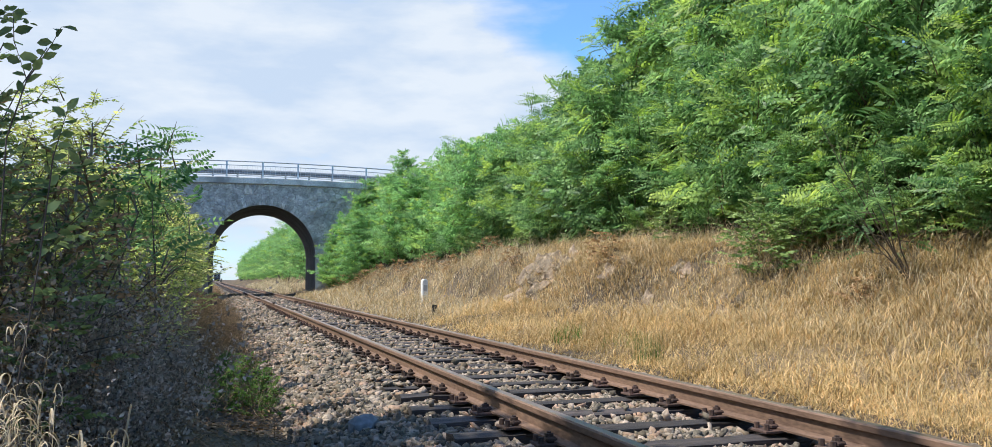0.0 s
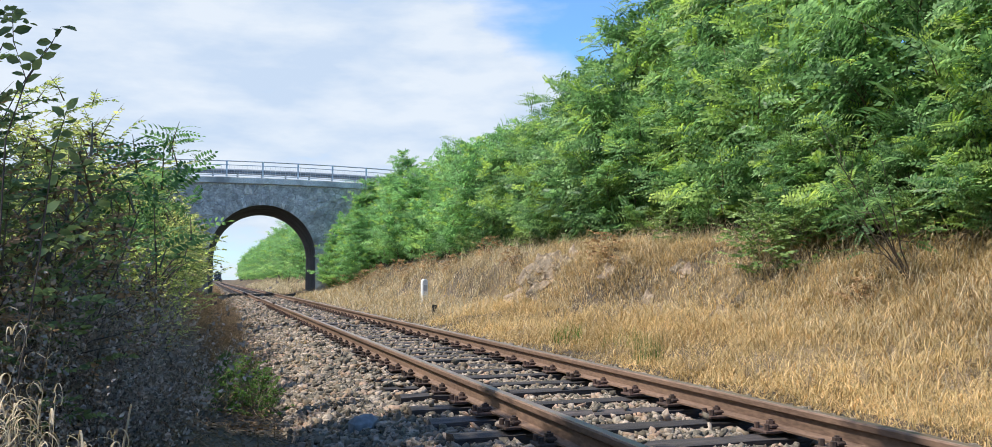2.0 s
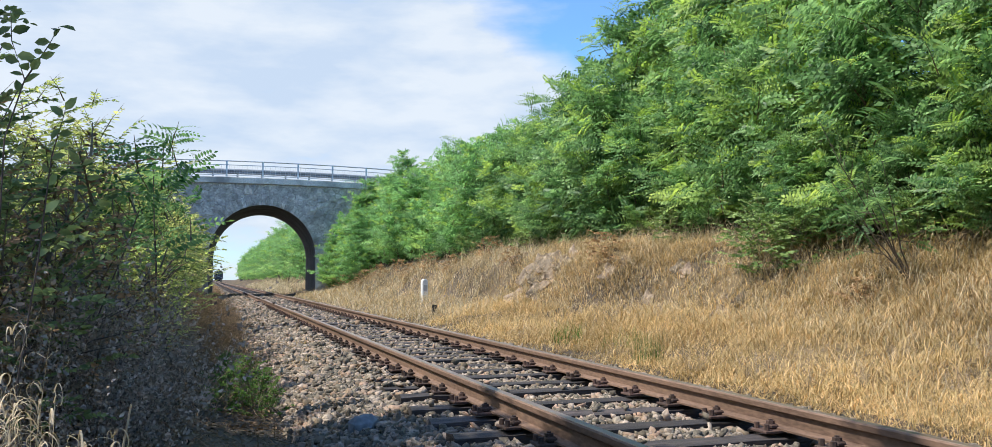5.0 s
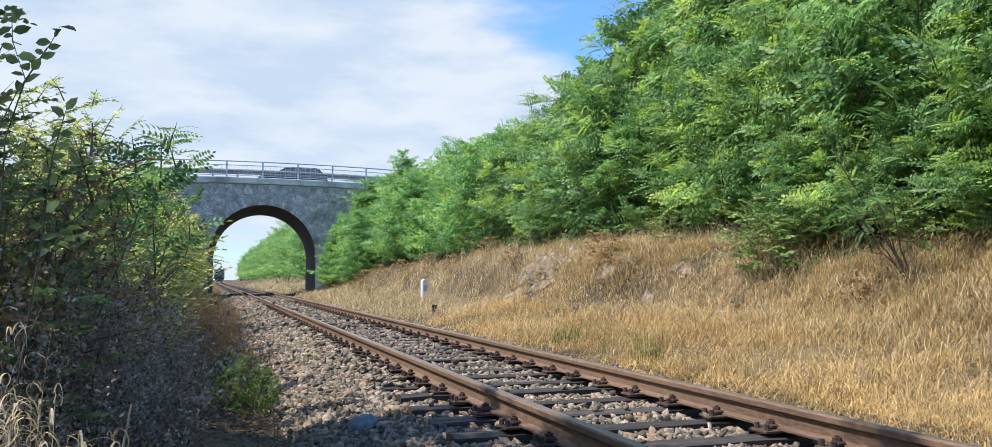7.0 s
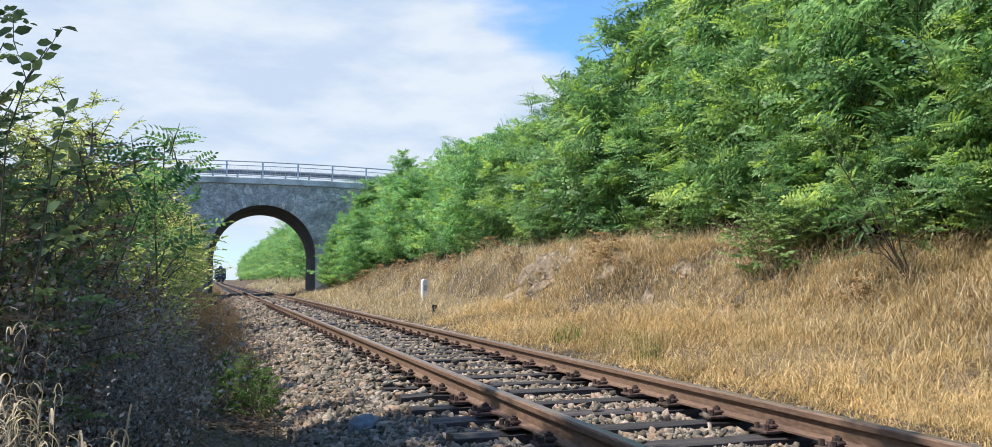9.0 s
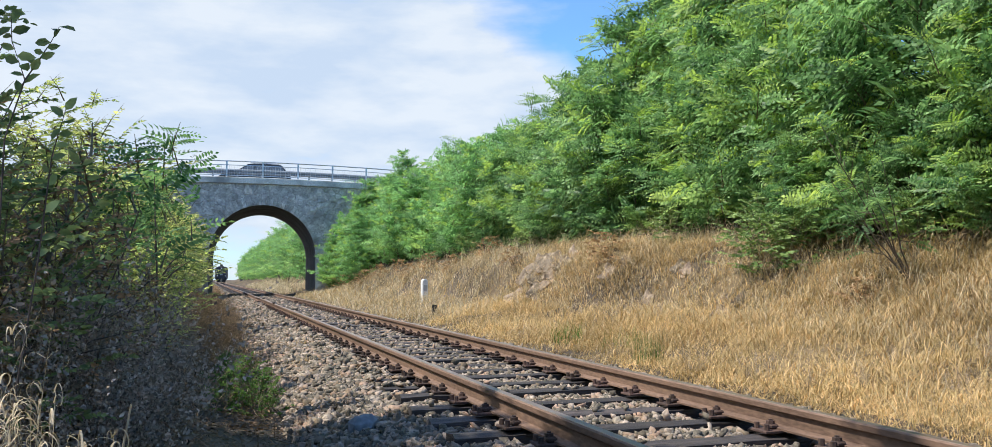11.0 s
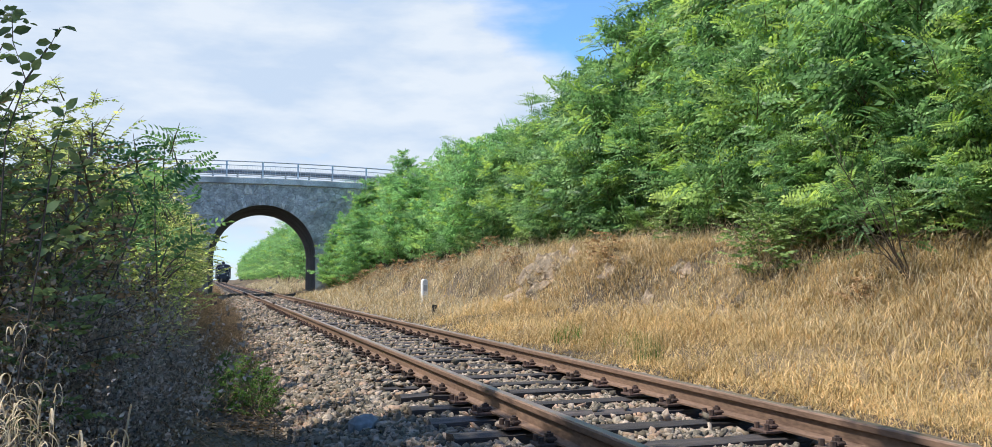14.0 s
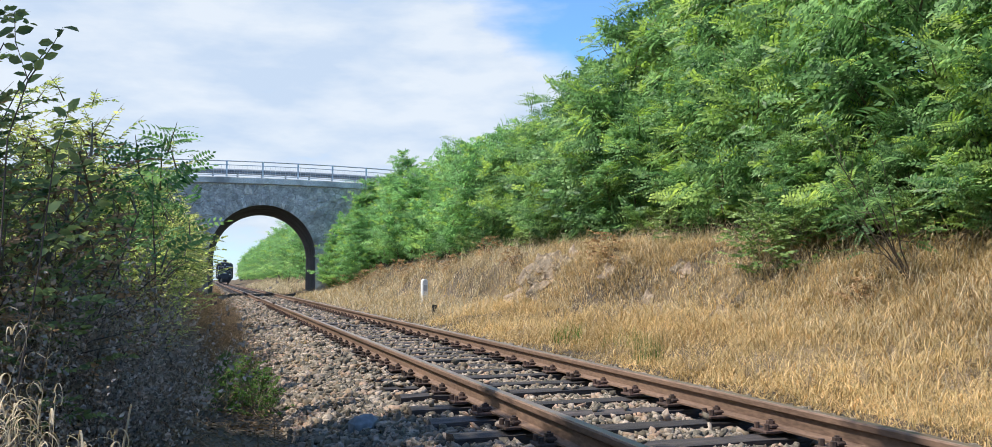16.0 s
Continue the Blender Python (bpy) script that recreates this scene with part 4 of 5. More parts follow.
def right_trees():
    rng = random.Random(21)
    label = "young locust tree with feathery bright green leaves"
    tall = [plant("locust_tree", label + " on the bank", "tree", 40 + i, 4.6 + 0.25 * i, 1.55, 120, 12, FROND_FINE, (0.36, 0.58), M_LOCUST, tip_mat=M_TIPS, length=1.1, low=0.12, upright=0.55, flat=0.30, face=1.0, lift=0.16, group="locust trees on the bank") for i in range(4)]
    low = [plant("locust_tree", label + " leaning over the grass", "tree", 50 + i, 2.9 + 0.25 * i, 1.25, 88, 11, FROND_FINE, (0.34, 0.54), M_LOCUST, tip_mat=M_TIPS, length=0.95, low=0.09, upright=0.55, flat=0.30, face=1.0, lift=0.16, group="locust trees on the bank") for i in range(3)]
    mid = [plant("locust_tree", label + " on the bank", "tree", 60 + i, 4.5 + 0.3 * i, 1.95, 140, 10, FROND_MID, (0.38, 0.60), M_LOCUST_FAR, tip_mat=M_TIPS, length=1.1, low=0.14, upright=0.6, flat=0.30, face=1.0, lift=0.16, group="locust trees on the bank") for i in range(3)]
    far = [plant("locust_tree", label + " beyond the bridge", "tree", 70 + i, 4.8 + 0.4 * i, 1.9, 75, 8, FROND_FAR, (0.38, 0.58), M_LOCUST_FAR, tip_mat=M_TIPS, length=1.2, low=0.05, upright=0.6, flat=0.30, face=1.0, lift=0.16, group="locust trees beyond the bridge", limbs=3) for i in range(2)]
    spots, y = [], 4.6
    while y < 27:
        spots.append((7.3 + rng.uniform(-0.5, 0.7), y + rng.uniform(-0.4, 0.4), rng.uniform(0.92, 1.12) * (1.05 if y < 18 else 0.97 if y < 21.5 else 0.78)))
        y += 1.75
    SWAYING.extend((ob, m, 0.32) for ob, m in put(tall, spots, rng)[2:11])
    put(tall, [(9.4 + rng.uniform(-0.4, 0.6), y, rng.uniform(1.0, 1.15) * (1.14 if y > 13 else 1.0)) for y in (7, 9.5, 12, 14.5, 17, 19.5)] + [(7.4, 2.6, 1.0), (7.1, 0.4, 0.95), (7.5, -2.0, 1.0)], rng)
    spots, y = [], 4.0
    while y < 27:
        spots.append((6.15 + rng.uniform(-0.25, 0.45), y + rng.uniform(-0.3, 0.3), rng.uniform(0.85, 1.12)))
        y += 1.45
    spots += [(5.8, 8.9, 0.55), (5.75, 7.6, 0.6), (5.7, 6.3, 0.62), (5.7, 5.0, 0.7), (5.5, 10.8, 0.45)]
    SWAYING.extend((ob, m, 0.45) for ob, m in put(low, spots, rng)[:16])
    spots, y = [], 27.5
    while y < 51:
        spots.append((7.6 + rng.uniform(-0.7, 0.7), y, rng.uniform(0.70, 0.84) * (0.95 if y < 33 else 1.10 if y < 42 else 0.66)))
        spots.append((6.0 + rng.uniform(-0.3, 0.4), y + 0.9, rng.uniform(0.58, 0.72) * (1.0 if y < 43 else 0.85)))
        y += 2.1
    spots += [(4.9, 49.5, 0.66), (5.0, 46.5, 0.6), (6.6, 50.3, 0.55), (9.0, 50.0, 0.45), (4.7, 50.6, 0.5), (4.6, 50.2, 0.70), (5.3, 49.5, 0.70), (6.0, 50.4, 0.72), (4.1, 50.2, 0.55), (3.95, 50.7, 0.42), (4.2, 49.2, 0.45), (4.3, 48.0, 0.42), (4.4, 44.5, 0.45), (5.6, 50.8, 0.62)]
    put(mid, spots, rng)
    spots, y = [], 63.0
    while y < 250:
        spots.append((6.7 + rng.uniform(-0.6, 0.6), y, rng.uniform(0.95, 1.15) * (0.72 if y < 74 else 1.0)))
        spots.append((4.9 + rng.uniform(-0.3, 0.3), y + 1.5, rng.uniform(0.8, 1.0) * (0.6 if y < 72 else 1.0)))
        y += 3.2 if y < 130 else 5.0
    put(far, spots, rng)


right_trees()


def shrubs():
    rng = random.Random(31)
    label = "dense dark green blackthorn shrub with small oval leaves"
    dark = [plant("blackthorn_shrub", label, "shrub", 80 + i, 1.7 + 0.15 * i, 0.85, 170, 20, OVAL, (0.045, 0.075), M_SHRUB, low=0.05, length=0.5, stems=4, upright=0.4, flat=0.3, group="shrubs beside the track") for i in range(3)]
    spots = [(-3.55, 3.8, 0.74), (-3.85, 4.3, 0.92), (-4.5, 4.2, 1.0), (-4.3, 5.2, 0.95), (-3.6, 5.6, 0.62), (-3.35, 6.2, 0.5), (-4.2, 6.4, 0.85), (-3.3, 7.0, 0.52), (-3.7, 7.2, 0.72),
             (-3.2, 7.9, 0.52), (-3.6, 8.4, 0.76), (-3.2, 9.0, 0.56), (-3.7, 9.6, 0.9), (-3.25, 10.2, 0.64), (-3.4, 11.4, 0.82), (-3.5, 12.8, 0.96), (-3.6, 14.3, 1.08),
             (-3.75, 16.0, 1.22), (-3.95, 18.0, 1.4), (-4.0, 20.5, 1.45), (-4.4, 10.5, 1.1), (-4.6, 13.0, 1.3)]
    put(dark, [p for p in spots if p[1] < 5.3], rng)
    olive = [plant("hedge_shrub", "olive-green hedge shrub with small pale leaves", "shrub", 86 + i, 1.85, 0.85, 190, 22, OVAL, (0.042, 0.075), M_OLIVE, low=0.05, length=0.55, stems=4, upright=0.4, flat=0.9, group="shrubs beside the track") for i in range(2)]
    put(olive, [p for p in spots if p[1] >= 5.3], rng)
    big = [plant("blackthorn_shrub", label, "shrub", 90 + i, 2.2, 1.1, 130, 14, OVAL, (0.08, 0.13), M_OLIVE, low=0.05, length=0.7, stems=4, upright=0.4, flat=0.3, group="shrubs beside the track") for i in range(2)]
    spots = [(-3.88 + rng.uniform(-0.1, 0.1), y, rng.uniform(1.05, 1.2)) for y in (24, 26.5, 29, 32, 35, 38, 41, 44, 47, 50)] + [(-5.6, y, 1.2) for y in (22, 27, 32, 37, 42, 47, 50)]
    put(big, spots, rng)
    sap = [plant("locust_sapling", "locust sapling with feathery yellow-green leaves among the shrubs", "sapling", 95 + i, 1.9, 0.55, 15, 9, FROND_FINE, (0.16, 0.27), M_LOCUST, tip_mat=M_TIPS, low=0.5, length=0.7, upright=0.8, group="locust saplings", limbs=3) for i in range(2)]
    spots = [(-3.45, 8.6, 0.8), (-3.35, 11.2, 0.8), (-3.35, 14.4, 0.8)]
    SWAYING.extend((ob, m, 0.6) for ob, m in put(sap, spots, rng)[:3])
    slim = plant("locust_sapling", "slim locust sapling with long drooping feathery leaves", "sapling", 99, 2.05, 0.40, 8, 6, FROND_FINE, (0.19, 0.28), M_LOCUST, low=0.72, length=0.5, upright=0.8, group="locust saplings", limbs=2)
    SWAYING.extend((ob, m, 0.8) for ob, m in put([slim], [(-3.0, 7.2, 1.0), (-3.05, 5.2, 0.80), (-3.05, 9.0, 0.9)], rng))
    br = [plant("bramble_bush", "green bramble bush with pale leaves in the dry grass", "shrub", 110 + i, 1.15, 0.85, 90, 14, OVAL, (0.055, 0.10), M_BRAMBLE, low=0.05, length=0.5, stems=4, upright=0.3, group="brambles", limbs=3) for i in range(2)]
    put(br, [(4.85, 10.9, 0.75), (5.1, 10.3, 0.8), (5.25, 11.5, 0.8), (5.6, 8.6, 0.6), (5.9, 7.3, 0.8), (5.9, 6.2, 0.8), (5.6, 14.6, 0.6), (5.5, 22.5, 0.6), (5.4, 28, 0.8)], rng)
    herb = plant("green_herb", "low green leafy weed beside the ballast", "weed", 125, 0.42, 0.26, 46, 14, OVAL, (0.022, 0.045), M_GREENGRASS, M_TWIG, low=0.05, length=0.22, stems=5, upright=0.9, flat=0.5, group="green weeds", limbs=0)
    put([herb], [(-2.16, 8.3, 0.8), (-2.38, 8.0, 1.0), (-2.28, 8.8, 1.0), (-2.08, 9.0, 0.8), (-2.5, 8.5, 0.9), (-2.25, 7.6, 0.8), (-2.45, 9.4, 0.9), (-2.2, 9.7, 0.8), (-2.5, 7.6, 0.8), (-2.1, 7.9, 0.7)], rng)
    dead = plant("withered_branch", "withered brown leaves on a low branch of the bank", "dead branch", 120, 0.6, 0.5, 30, 10, OVAL, (0.05, 0.09), M_DEADLEAF, low=0.1, length=0.4, stems=3, group="withered branches", limbs=2)
    dry = plant("dry_shrub", "half-dead shrub with brown withered leaves among the green", "shrub", 122, 1.32, 0.5, 80, 20, OVAL, (0.020, 0.038), M_DEADLEAF, low=0.45, length=0.36, stems=4, upright=0.5, flat=0.3, group="shrubs beside the track")
    put([dry], [(-3.28, 4.3, 1.0), (-3.42, 3.7, 0.98), (-3.1, 6.3, 0.7)], rng)
    put([dead], [(4.65, 15.6, 1.1), (4.45, 8.4, 0.7), (4.9, 24, 1.1), (4.85, 31, 1.1), (4.9, 36, 1.2), (4.5, 33, 1.2), (4.4, 39, 1.3), (4.3, 42, 1.3), (4.3, 45, 1.3), (4.1, 48, 1.3), (3.8, 50.4, 1.2), (4.6, 27, 1.1), (4.6, 21, 1.0), (-3.35, 4.9, 0.8), (-3.5, 3.9, 0.9)], rng)


shrubs()


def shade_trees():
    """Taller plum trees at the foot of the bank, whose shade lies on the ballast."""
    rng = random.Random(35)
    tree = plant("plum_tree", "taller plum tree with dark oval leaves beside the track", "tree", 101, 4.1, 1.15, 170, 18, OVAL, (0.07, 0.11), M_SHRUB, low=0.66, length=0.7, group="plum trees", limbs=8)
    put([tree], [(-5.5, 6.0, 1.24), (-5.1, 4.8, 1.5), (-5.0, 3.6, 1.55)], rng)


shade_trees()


def plum_shoot():
    """Tall leafy shoots that stand out against the sky."""
    thing = tagged(empty("plum_shoot", pose(-3.24, 2.95, 0.05)), "tall thin plum shoots with dark oval leaves against the sky", "shrub")
    rng = np.random.RandomState(3)
    vs, fs, base = [], [], 0
    shoots = (((0, 0, 0), (0.03, -0.02, 0.7), (0.045, -0.03, 1.31), (0.097, -0.045, 1.487), (0.06, -0.05, 1.60), (0.055, -0.05, 1.69)),
              ((0.097, -0.045, 1.487), (0.135, -0.05, 1.55), (0.165, -0.06, 1.60), (0.19, -0.07, 1.65)),
              ((0.05, 0.05, 0.3), (0.14, 0.0, 0.95), (0.175, -0.04, 1.26), (0.21, -0.05, 1.40)),
              ((0.0, 0.05, 0.3), (-0.06, 0.02, 0.9), (-0.05, 0.0, 1.30), (-0.02, 0.0, 1.46)))
    SWAYING.append((thing, pose(-3.24, 2.95, 0.05), 0.22))
    right, rise, view = np.array([0.952, -0.306, 0.0]), np.array([0, 0, 1.0]), np.array([0.22, -0.95, 0.25])
    for k, line in enumerate(shoots):
        m = len(line)
        link("stem", tube_mesh("stem", [[(p, 0.0036 * (1 - 0.7 * i / (m - 1)) * (0.7 if k == 1 else 1)) for i, p in enumerate(line)]], M_BARK, 5), None, thing)
        n = (17, 9, 15, 15)[k]
        t = np.linspace(0.45 if k == 0 else 0.15 if k == 1 else 0.4, 1.0, n) * (m - 1)
        pts = np.array(line)
        pos = np.stack([np.interp(t, np.arange(m), pts[:, c]) for c in range(3)], axis=1)
        a = np.where(np.arange(n) % 2 == 0, 0.35, math.pi - 0.35) + rng.normal(scale=0.45, size=n)
        way = np.cos(a)[:, None] * right + np.sin(a)[:, None] * rise + rng.normal(scale=0.25, size=(n, 3))
        up = view + rng.normal(scale=0.45, size=(n, 3))
        v, q = scatter(OVAL[0] * np.array([1.05, 1, 1]), OVAL[1], rotations(way, up), rng.uniform(0.036, 0.058, n), pos)
        vs.append(v)
        fs.append(q + base)
        base += len(v)
    tagged(link("foliage", np_mesh("foliage", np.concatenate(vs), np.concatenate(fs), M_SHRUB), None, thing), kind="stuff")


plum_shoot()


def bare_sapling():
    """A leaning young tree with dark bare stems and leaves at its tips, in front of the hedge."""
    base = Vector((4.95, 8.1, float(ground_z(4.95, 8.1)) - 0.03))
    thing = tagged(empty("leaning_sapling", Matrix.Translation(base)), "leaning young tree with dark bare stems in dry grass", "sapling")
    rng = np.random.RandomState(17)
    way = np.array([-0.80, 0.2, 1.5])
    places, aims = [], []
    for k, (turn, ln) in enumerate(((0.0, 1.25), (0.35, 0.95), (-0.35, 0.9), (0.6, 1.1), (-0.7, 0.7), (0.15, 0.8))):
        c, d = math.cos(turn), math.sin(turn)
        w = np.array([way[0] * c - way[1] * d + 0.35 * d, way[0] * d + way[1] * c, way[2] * (1 - 0.25 * abs(turn))]) * ln
        pts = [(tuple(w * f + rng.normal(scale=0.012, size=3) * (f > 0)), 0.011 * (1 - 0.75 * f)) for f in np.linspace(0, 1, 8)]
        link("stem", tube_mesh("stem", [pts], M_BARK, 6), None, thing)
        for j in range(4):
            f = rng.uniform(0.3, 0.9)
            a = w * f
            side = rng.normal(size=3) * np.array([1, 1, 0.3]) * 0.25 + w * 0.12
            link("twig", tube_mesh("twig", [[(tuple(a + side * q), 0.005 * (1 - 0.7 * q)) for q in (0, 0.5, 1.0)]], M_BARK, 4), None, thing)
            for g in (0.6, 1.0):
                places.append(a + side * g)
                aims.append(side + rng.normal(scale=0.1, size=3))
        for f in np.linspace(0.65, 1.0, 7):
            places.append(w * f)
            aims.append(rng.normal(size=3) * np.array([1, 1, 0.4]))
    n = len(places)
    up = np.array([0, 0, 1.0]) + rng.normal(scale=0.3, size=(n, 3))
    v, q = scatter(FROND_FINE[0], FROND_FINE[1], rotations(np.array(aims), up), rng.uniform(0.14, 0.26, n), np.array(places))
    tagged(link("foliage", np_mesh("foliage", v, q, M_LOCUST), None, thing), kind="stuff")


bare_sapling()


def weeds():
    """Grey dry weeds: upright stems with many small curled leaves."""
    rng = random.Random(41)
    kinds = []
    for i in range(4):
        mat = M_VERGE if i == 3 else M_WEED
        r = np.random.RandomState(130 + i)
        thing = tagged(empty("dry_weed"), "tangle of brown dry weeds along the ballast" if i == 3 else "tangle of grey dry weeds below the shrubs", "weed", "dry weeds")
        n, m = 34, 34
        root = r.normal(scale=0.10, size=(n, 3)) * np.array([1, 1, 0])
        tip = root * 3.5 + np.stack([r.normal(scale=0.10, size=n), r.normal(scale=0.10, size=n), r.uniform(0.4, 1.0, n)], axis=1)
        f = r.uniform(0.15, 1.0, (n, m))
        pos = root[:, None] + (tip - root)[:, None] * f[..., None] + r.normal(scale=0.02, size=(n, m, 3))
        way, up = r.normal(size=(n * m, 3)), r.normal(size=(n * m, 3))
        tpl = np.array([(-0.10, 0, 0), (0.10, 0, 0), (0.21, 0.45, 0.22), (-0.21, 0.45, 0.22), (0.08, 0.8, -0.05), (-0.08, 0.8, -0.05)], dtype=float)
        v, q = scatter(tpl, np.array([(0, 1, 2, 3), (3, 2, 4, 5)]), rotations(way, up), r.uniform(0.014, 0.036, n * m), pos.reshape(-1, 3))
        w = np.array([0.0010, 0.0006, 0])
        sv = np.stack([root - w, root + w, tip + w * 0.4, tip - w * 0.4], axis=1).reshape(-1, 3)
        tagged(link("stalkwork", np_mesh("stalkwork", sv, np.arange(len(sv)).reshape(-1, 4), mat), None, thing), kind="stuff")
        tagged(link("leaves", np_mesh("leaves", v, q, mat), None, thing), kind="stuff")
        kinds.append(thing)
    spots = []
    for k in range(64):
        y = 3.6 + 6.4 * (k / 64) ** 1.3 + rng.uniform(-0.2, 0.2)
        x = -2.90 - rng.uniform(0, 0.60) - 0.08 * max(0, 5.5 - y)
        spots.append((x, y, rng.uniform(0.7, 1.12) * (1.0 if y < 6 else 0.7)))
    brown = []
    for k in range(70):
        y = 9.6 + 22 * (k / 70) ** 1.4
        brown.append((-2.22 - rng.uniform(0.0, 0.6), y, rng.uniform(0.42, 0.78)))
    for k in range(14):
        brown.append((-2.72 - rng.uniform(0.0, 0.3), rng.uniform(5.5, 9.0), rng.uniform(0.2, 0.45)))
    put(kinds[3:], brown, rng)
    for x, y in ((2.3, 6.4), (2.5, 6.0), (2.15, 8.0), (2.2, 10.0), (4.0, 12.2), (2.1, 13.2), (2.7, 5.2), (3.4, 5.6), (2.25, 7.1), (3.3, 6.5)):
        spots.append((x, y, rng.uniform(0.3, 0.42)))
    put(kinds[:3], spots, rng)


weeds()


def blades(x, y, rng, height, bend, width, z=None):
    """Curved grass blades: verts and faces."""
    n = len(x)
    h = rng.uniform(height[0], height[1], n)
    a = rng.uniform(0, 2 * math.pi, n)
    b = rng.uniform(bend[0], bend[1], n)
    w = rng.uniform(width[0], width[1], n)
    z = ground_z(x, y) if z is None else z
    rows, steps = [], 5
    twist = rng.uniform(-3.0, 3.0, n)
    tilt = rng.uniform(0.0, 1.0, n) ** 1.3 * np.minimum(bend[1] * 0.35, 1.3)
    c = np.stack([x, y, z - 0.02], axis=1)
    for k in range(steps + 1):
        f = k / steps
        aa, ang = a + twist * f * f, np.minimum(tilt + b * f, 3.6)
        s = np.stack([-np.sin(aa), np.cos(aa), np.zeros(n)], axis=1) * (w * (1 - 0.8 * f))[:, None] / 2
        rows += [c - s, c + s]
        c = c + np.stack([np.cos(aa) * np.sin(ang), np.sin(aa) * np.sin(ang), np.cos(ang)], axis=1) * (h / steps)[:, None]
        c[:, 2] = np.maximum(c[:, 2], z + 0.01)
    v = np.stack(rows, axis=1)
    f = np.array([(2 * k, 2 * k + 1, 2 * k + 3, 2 * k + 2) for k in range(steps)])
    q = f[None] + (np.arange(n) * 2 * (steps + 1))[:, None, None]
    return v.reshape(-1, 3), q.reshape(-1, 4)


def grass():
    rng = np.random.RandomState(51)
    def field(name, label, mat, bands):
        vs, fs, base = [], [], 0
        for x0, x1, y0, y1, per_m2, height, bend, width in bands:
            n = int((x1 - x0) * (y1 - y0) * per_m2)
            x, y = rng.uniform(x0, x1, n), rng.uniform(y0, y1, n)
            clump = np.sin(x * 3.1 + 2 * np.sin(y * 1.1)) * np.sin(y * 2.3 + x) + np.sin(y * 0.7 + x * 1.9)
            keep = rng.rand(n) < np.clip(0.72 + 0.4 * clump, 0.25, 1)
            x, y = x[keep], y[keep]
            v, q = blades(x, y, rng, height, bend, width)
            vs.append(v)
            fs.append(q + base)
            base += len(v)
        tagged(link(name, np_mesh(name, np.concatenate(vs), np.concatenate(fs), mat), None), label, "grass", kind="stuff")
    field("dry_grass", "matted straw-coloured dry grass covering the bank", M_STRAW, [
        (1.75, 5.5, -6, 3.2, 130, (0.2, 0.45), (0.8, 2.6), (0.008, 0.016)),
        (1.84, 2.3, 3.0, 16, 700, (0.08, 0.26), (0.8, 3.0), (0.003, 0.007)),
        (1.82, 5.8, 3.0, 5.6, 2300, (0.12, 0.28), (2.6, 5.0), (0.003, 0.007)),
        (1.82, 5.8, 5.6, 11, 1500, (0.14, 0.34), (2.2, 4.6), (0.005, 0.011)),
        (2.1, 5.8, 3.2, 5.4, 600, (0.2, 0.48), (2.2, 4.6), (0.003, 0.007)),
        (1.82, 3.6, 3.2, 14, 700, (0.10, 0.24), (2.0, 4.6), (0.005, 0.011)),
        (1.8, 5.4, 11, 20, 600, (0.18, 0.40), (2.0, 4.4), (0.007, 0.015)),
        (2.1, 5.8, 5.4, 11, 620, (0.30, 0.62), (1.8, 4.2), (0.005, 0.011)),
        (2.1, 5.4, 11, 20, 500, (0.30, 0.62), (1.6, 4.0), (0.006, 0.013)),
        (1.75, 5.2, 20, 34, 110, (0.24, 0.52), (0.9, 2.8), (0.009, 0.018)),
        (1.80, 5.0, 34, 51, 60, (0.25, 0.5), (0.6, 2.2), (0.014, 0.028))])
    field("tall_dry_grass", "tall bleached grass stalks along the top of the bank", M_STRAW_PALE, [
        (3.7, 6.0, 4.0, 20, 520, (0.20, 0.5), (1.6, 4.4), (0.006, 0.013)),
        (3.9, 5.3, 11, 24, 420, (0.22, 0.46), (1.8, 3.8), (0.008, 0.016)),
        (4.2, 6.1, 4.5, 24, 130, (0.40, 0.80), (1.0, 2.8), (0.005, 0.010)),
        (4.0, 5.3, 20, 50, 60, (0.4, 0.8), (0.8, 2.2), (0.008, 0.016)),
        (1.75, 5.0, 19, 30, 210, (0.22, 0.5), (0.9, 2.8), (0.008, 0.017)),
        (1.75, 5.0, 30, 51, 150, (0.22, 0.5), (0.8, 2.6), (0.012, 0.026)),
        (1.85, 5.6, 60.5, 130, 30, (0.3, 0.6), (0.6, 2.0), (0.04, 0.08)),
        (2.0, 4.2, 4, 24, 45, (0.35, 0.6), (0.9, 2.6), (0.003, 0.007))])
    field("verge_grass", "short brown dead grass between ballast and shrubs", M_VERGE, [
        (-3.3, -2.1, 2.2, 9, 90, (0.06, 0.28), (0.8, 3.0), (0.004, 0.011)),
        (-3.3, -2.05, 9, 15, 330, (0.08, 0.32), (0.6, 2.6), (0.005, 0.012)),
        (-3.3, -2.0, 14, 51, 130, (0.12, 0.36), (0.4, 2.0), (0.008, 0.02)),
        (-4.2, -1.55, 51, 150, 32, (0.2, 0.42), (0.4, 2.0), (0.03, 0.07)),
        (-4.0, -2.1, -6, 2.2, 60, (0.1, 0.3), (0.6, 2.6), (0.008, 0.016))])
    field("straw_verge", "thin straw along the edge of the ballast", M_STRAW_PALE, [
        (-3.0, -2.0, 8, 26, 55, (0.1, 0.34), (0.5, 2.0), (0.004, 0.01)),
        (-3.0, -1.95, 26, 50, 40, (0.12, 0.34), (0.5, 2.0), (0.01, 0.02))])

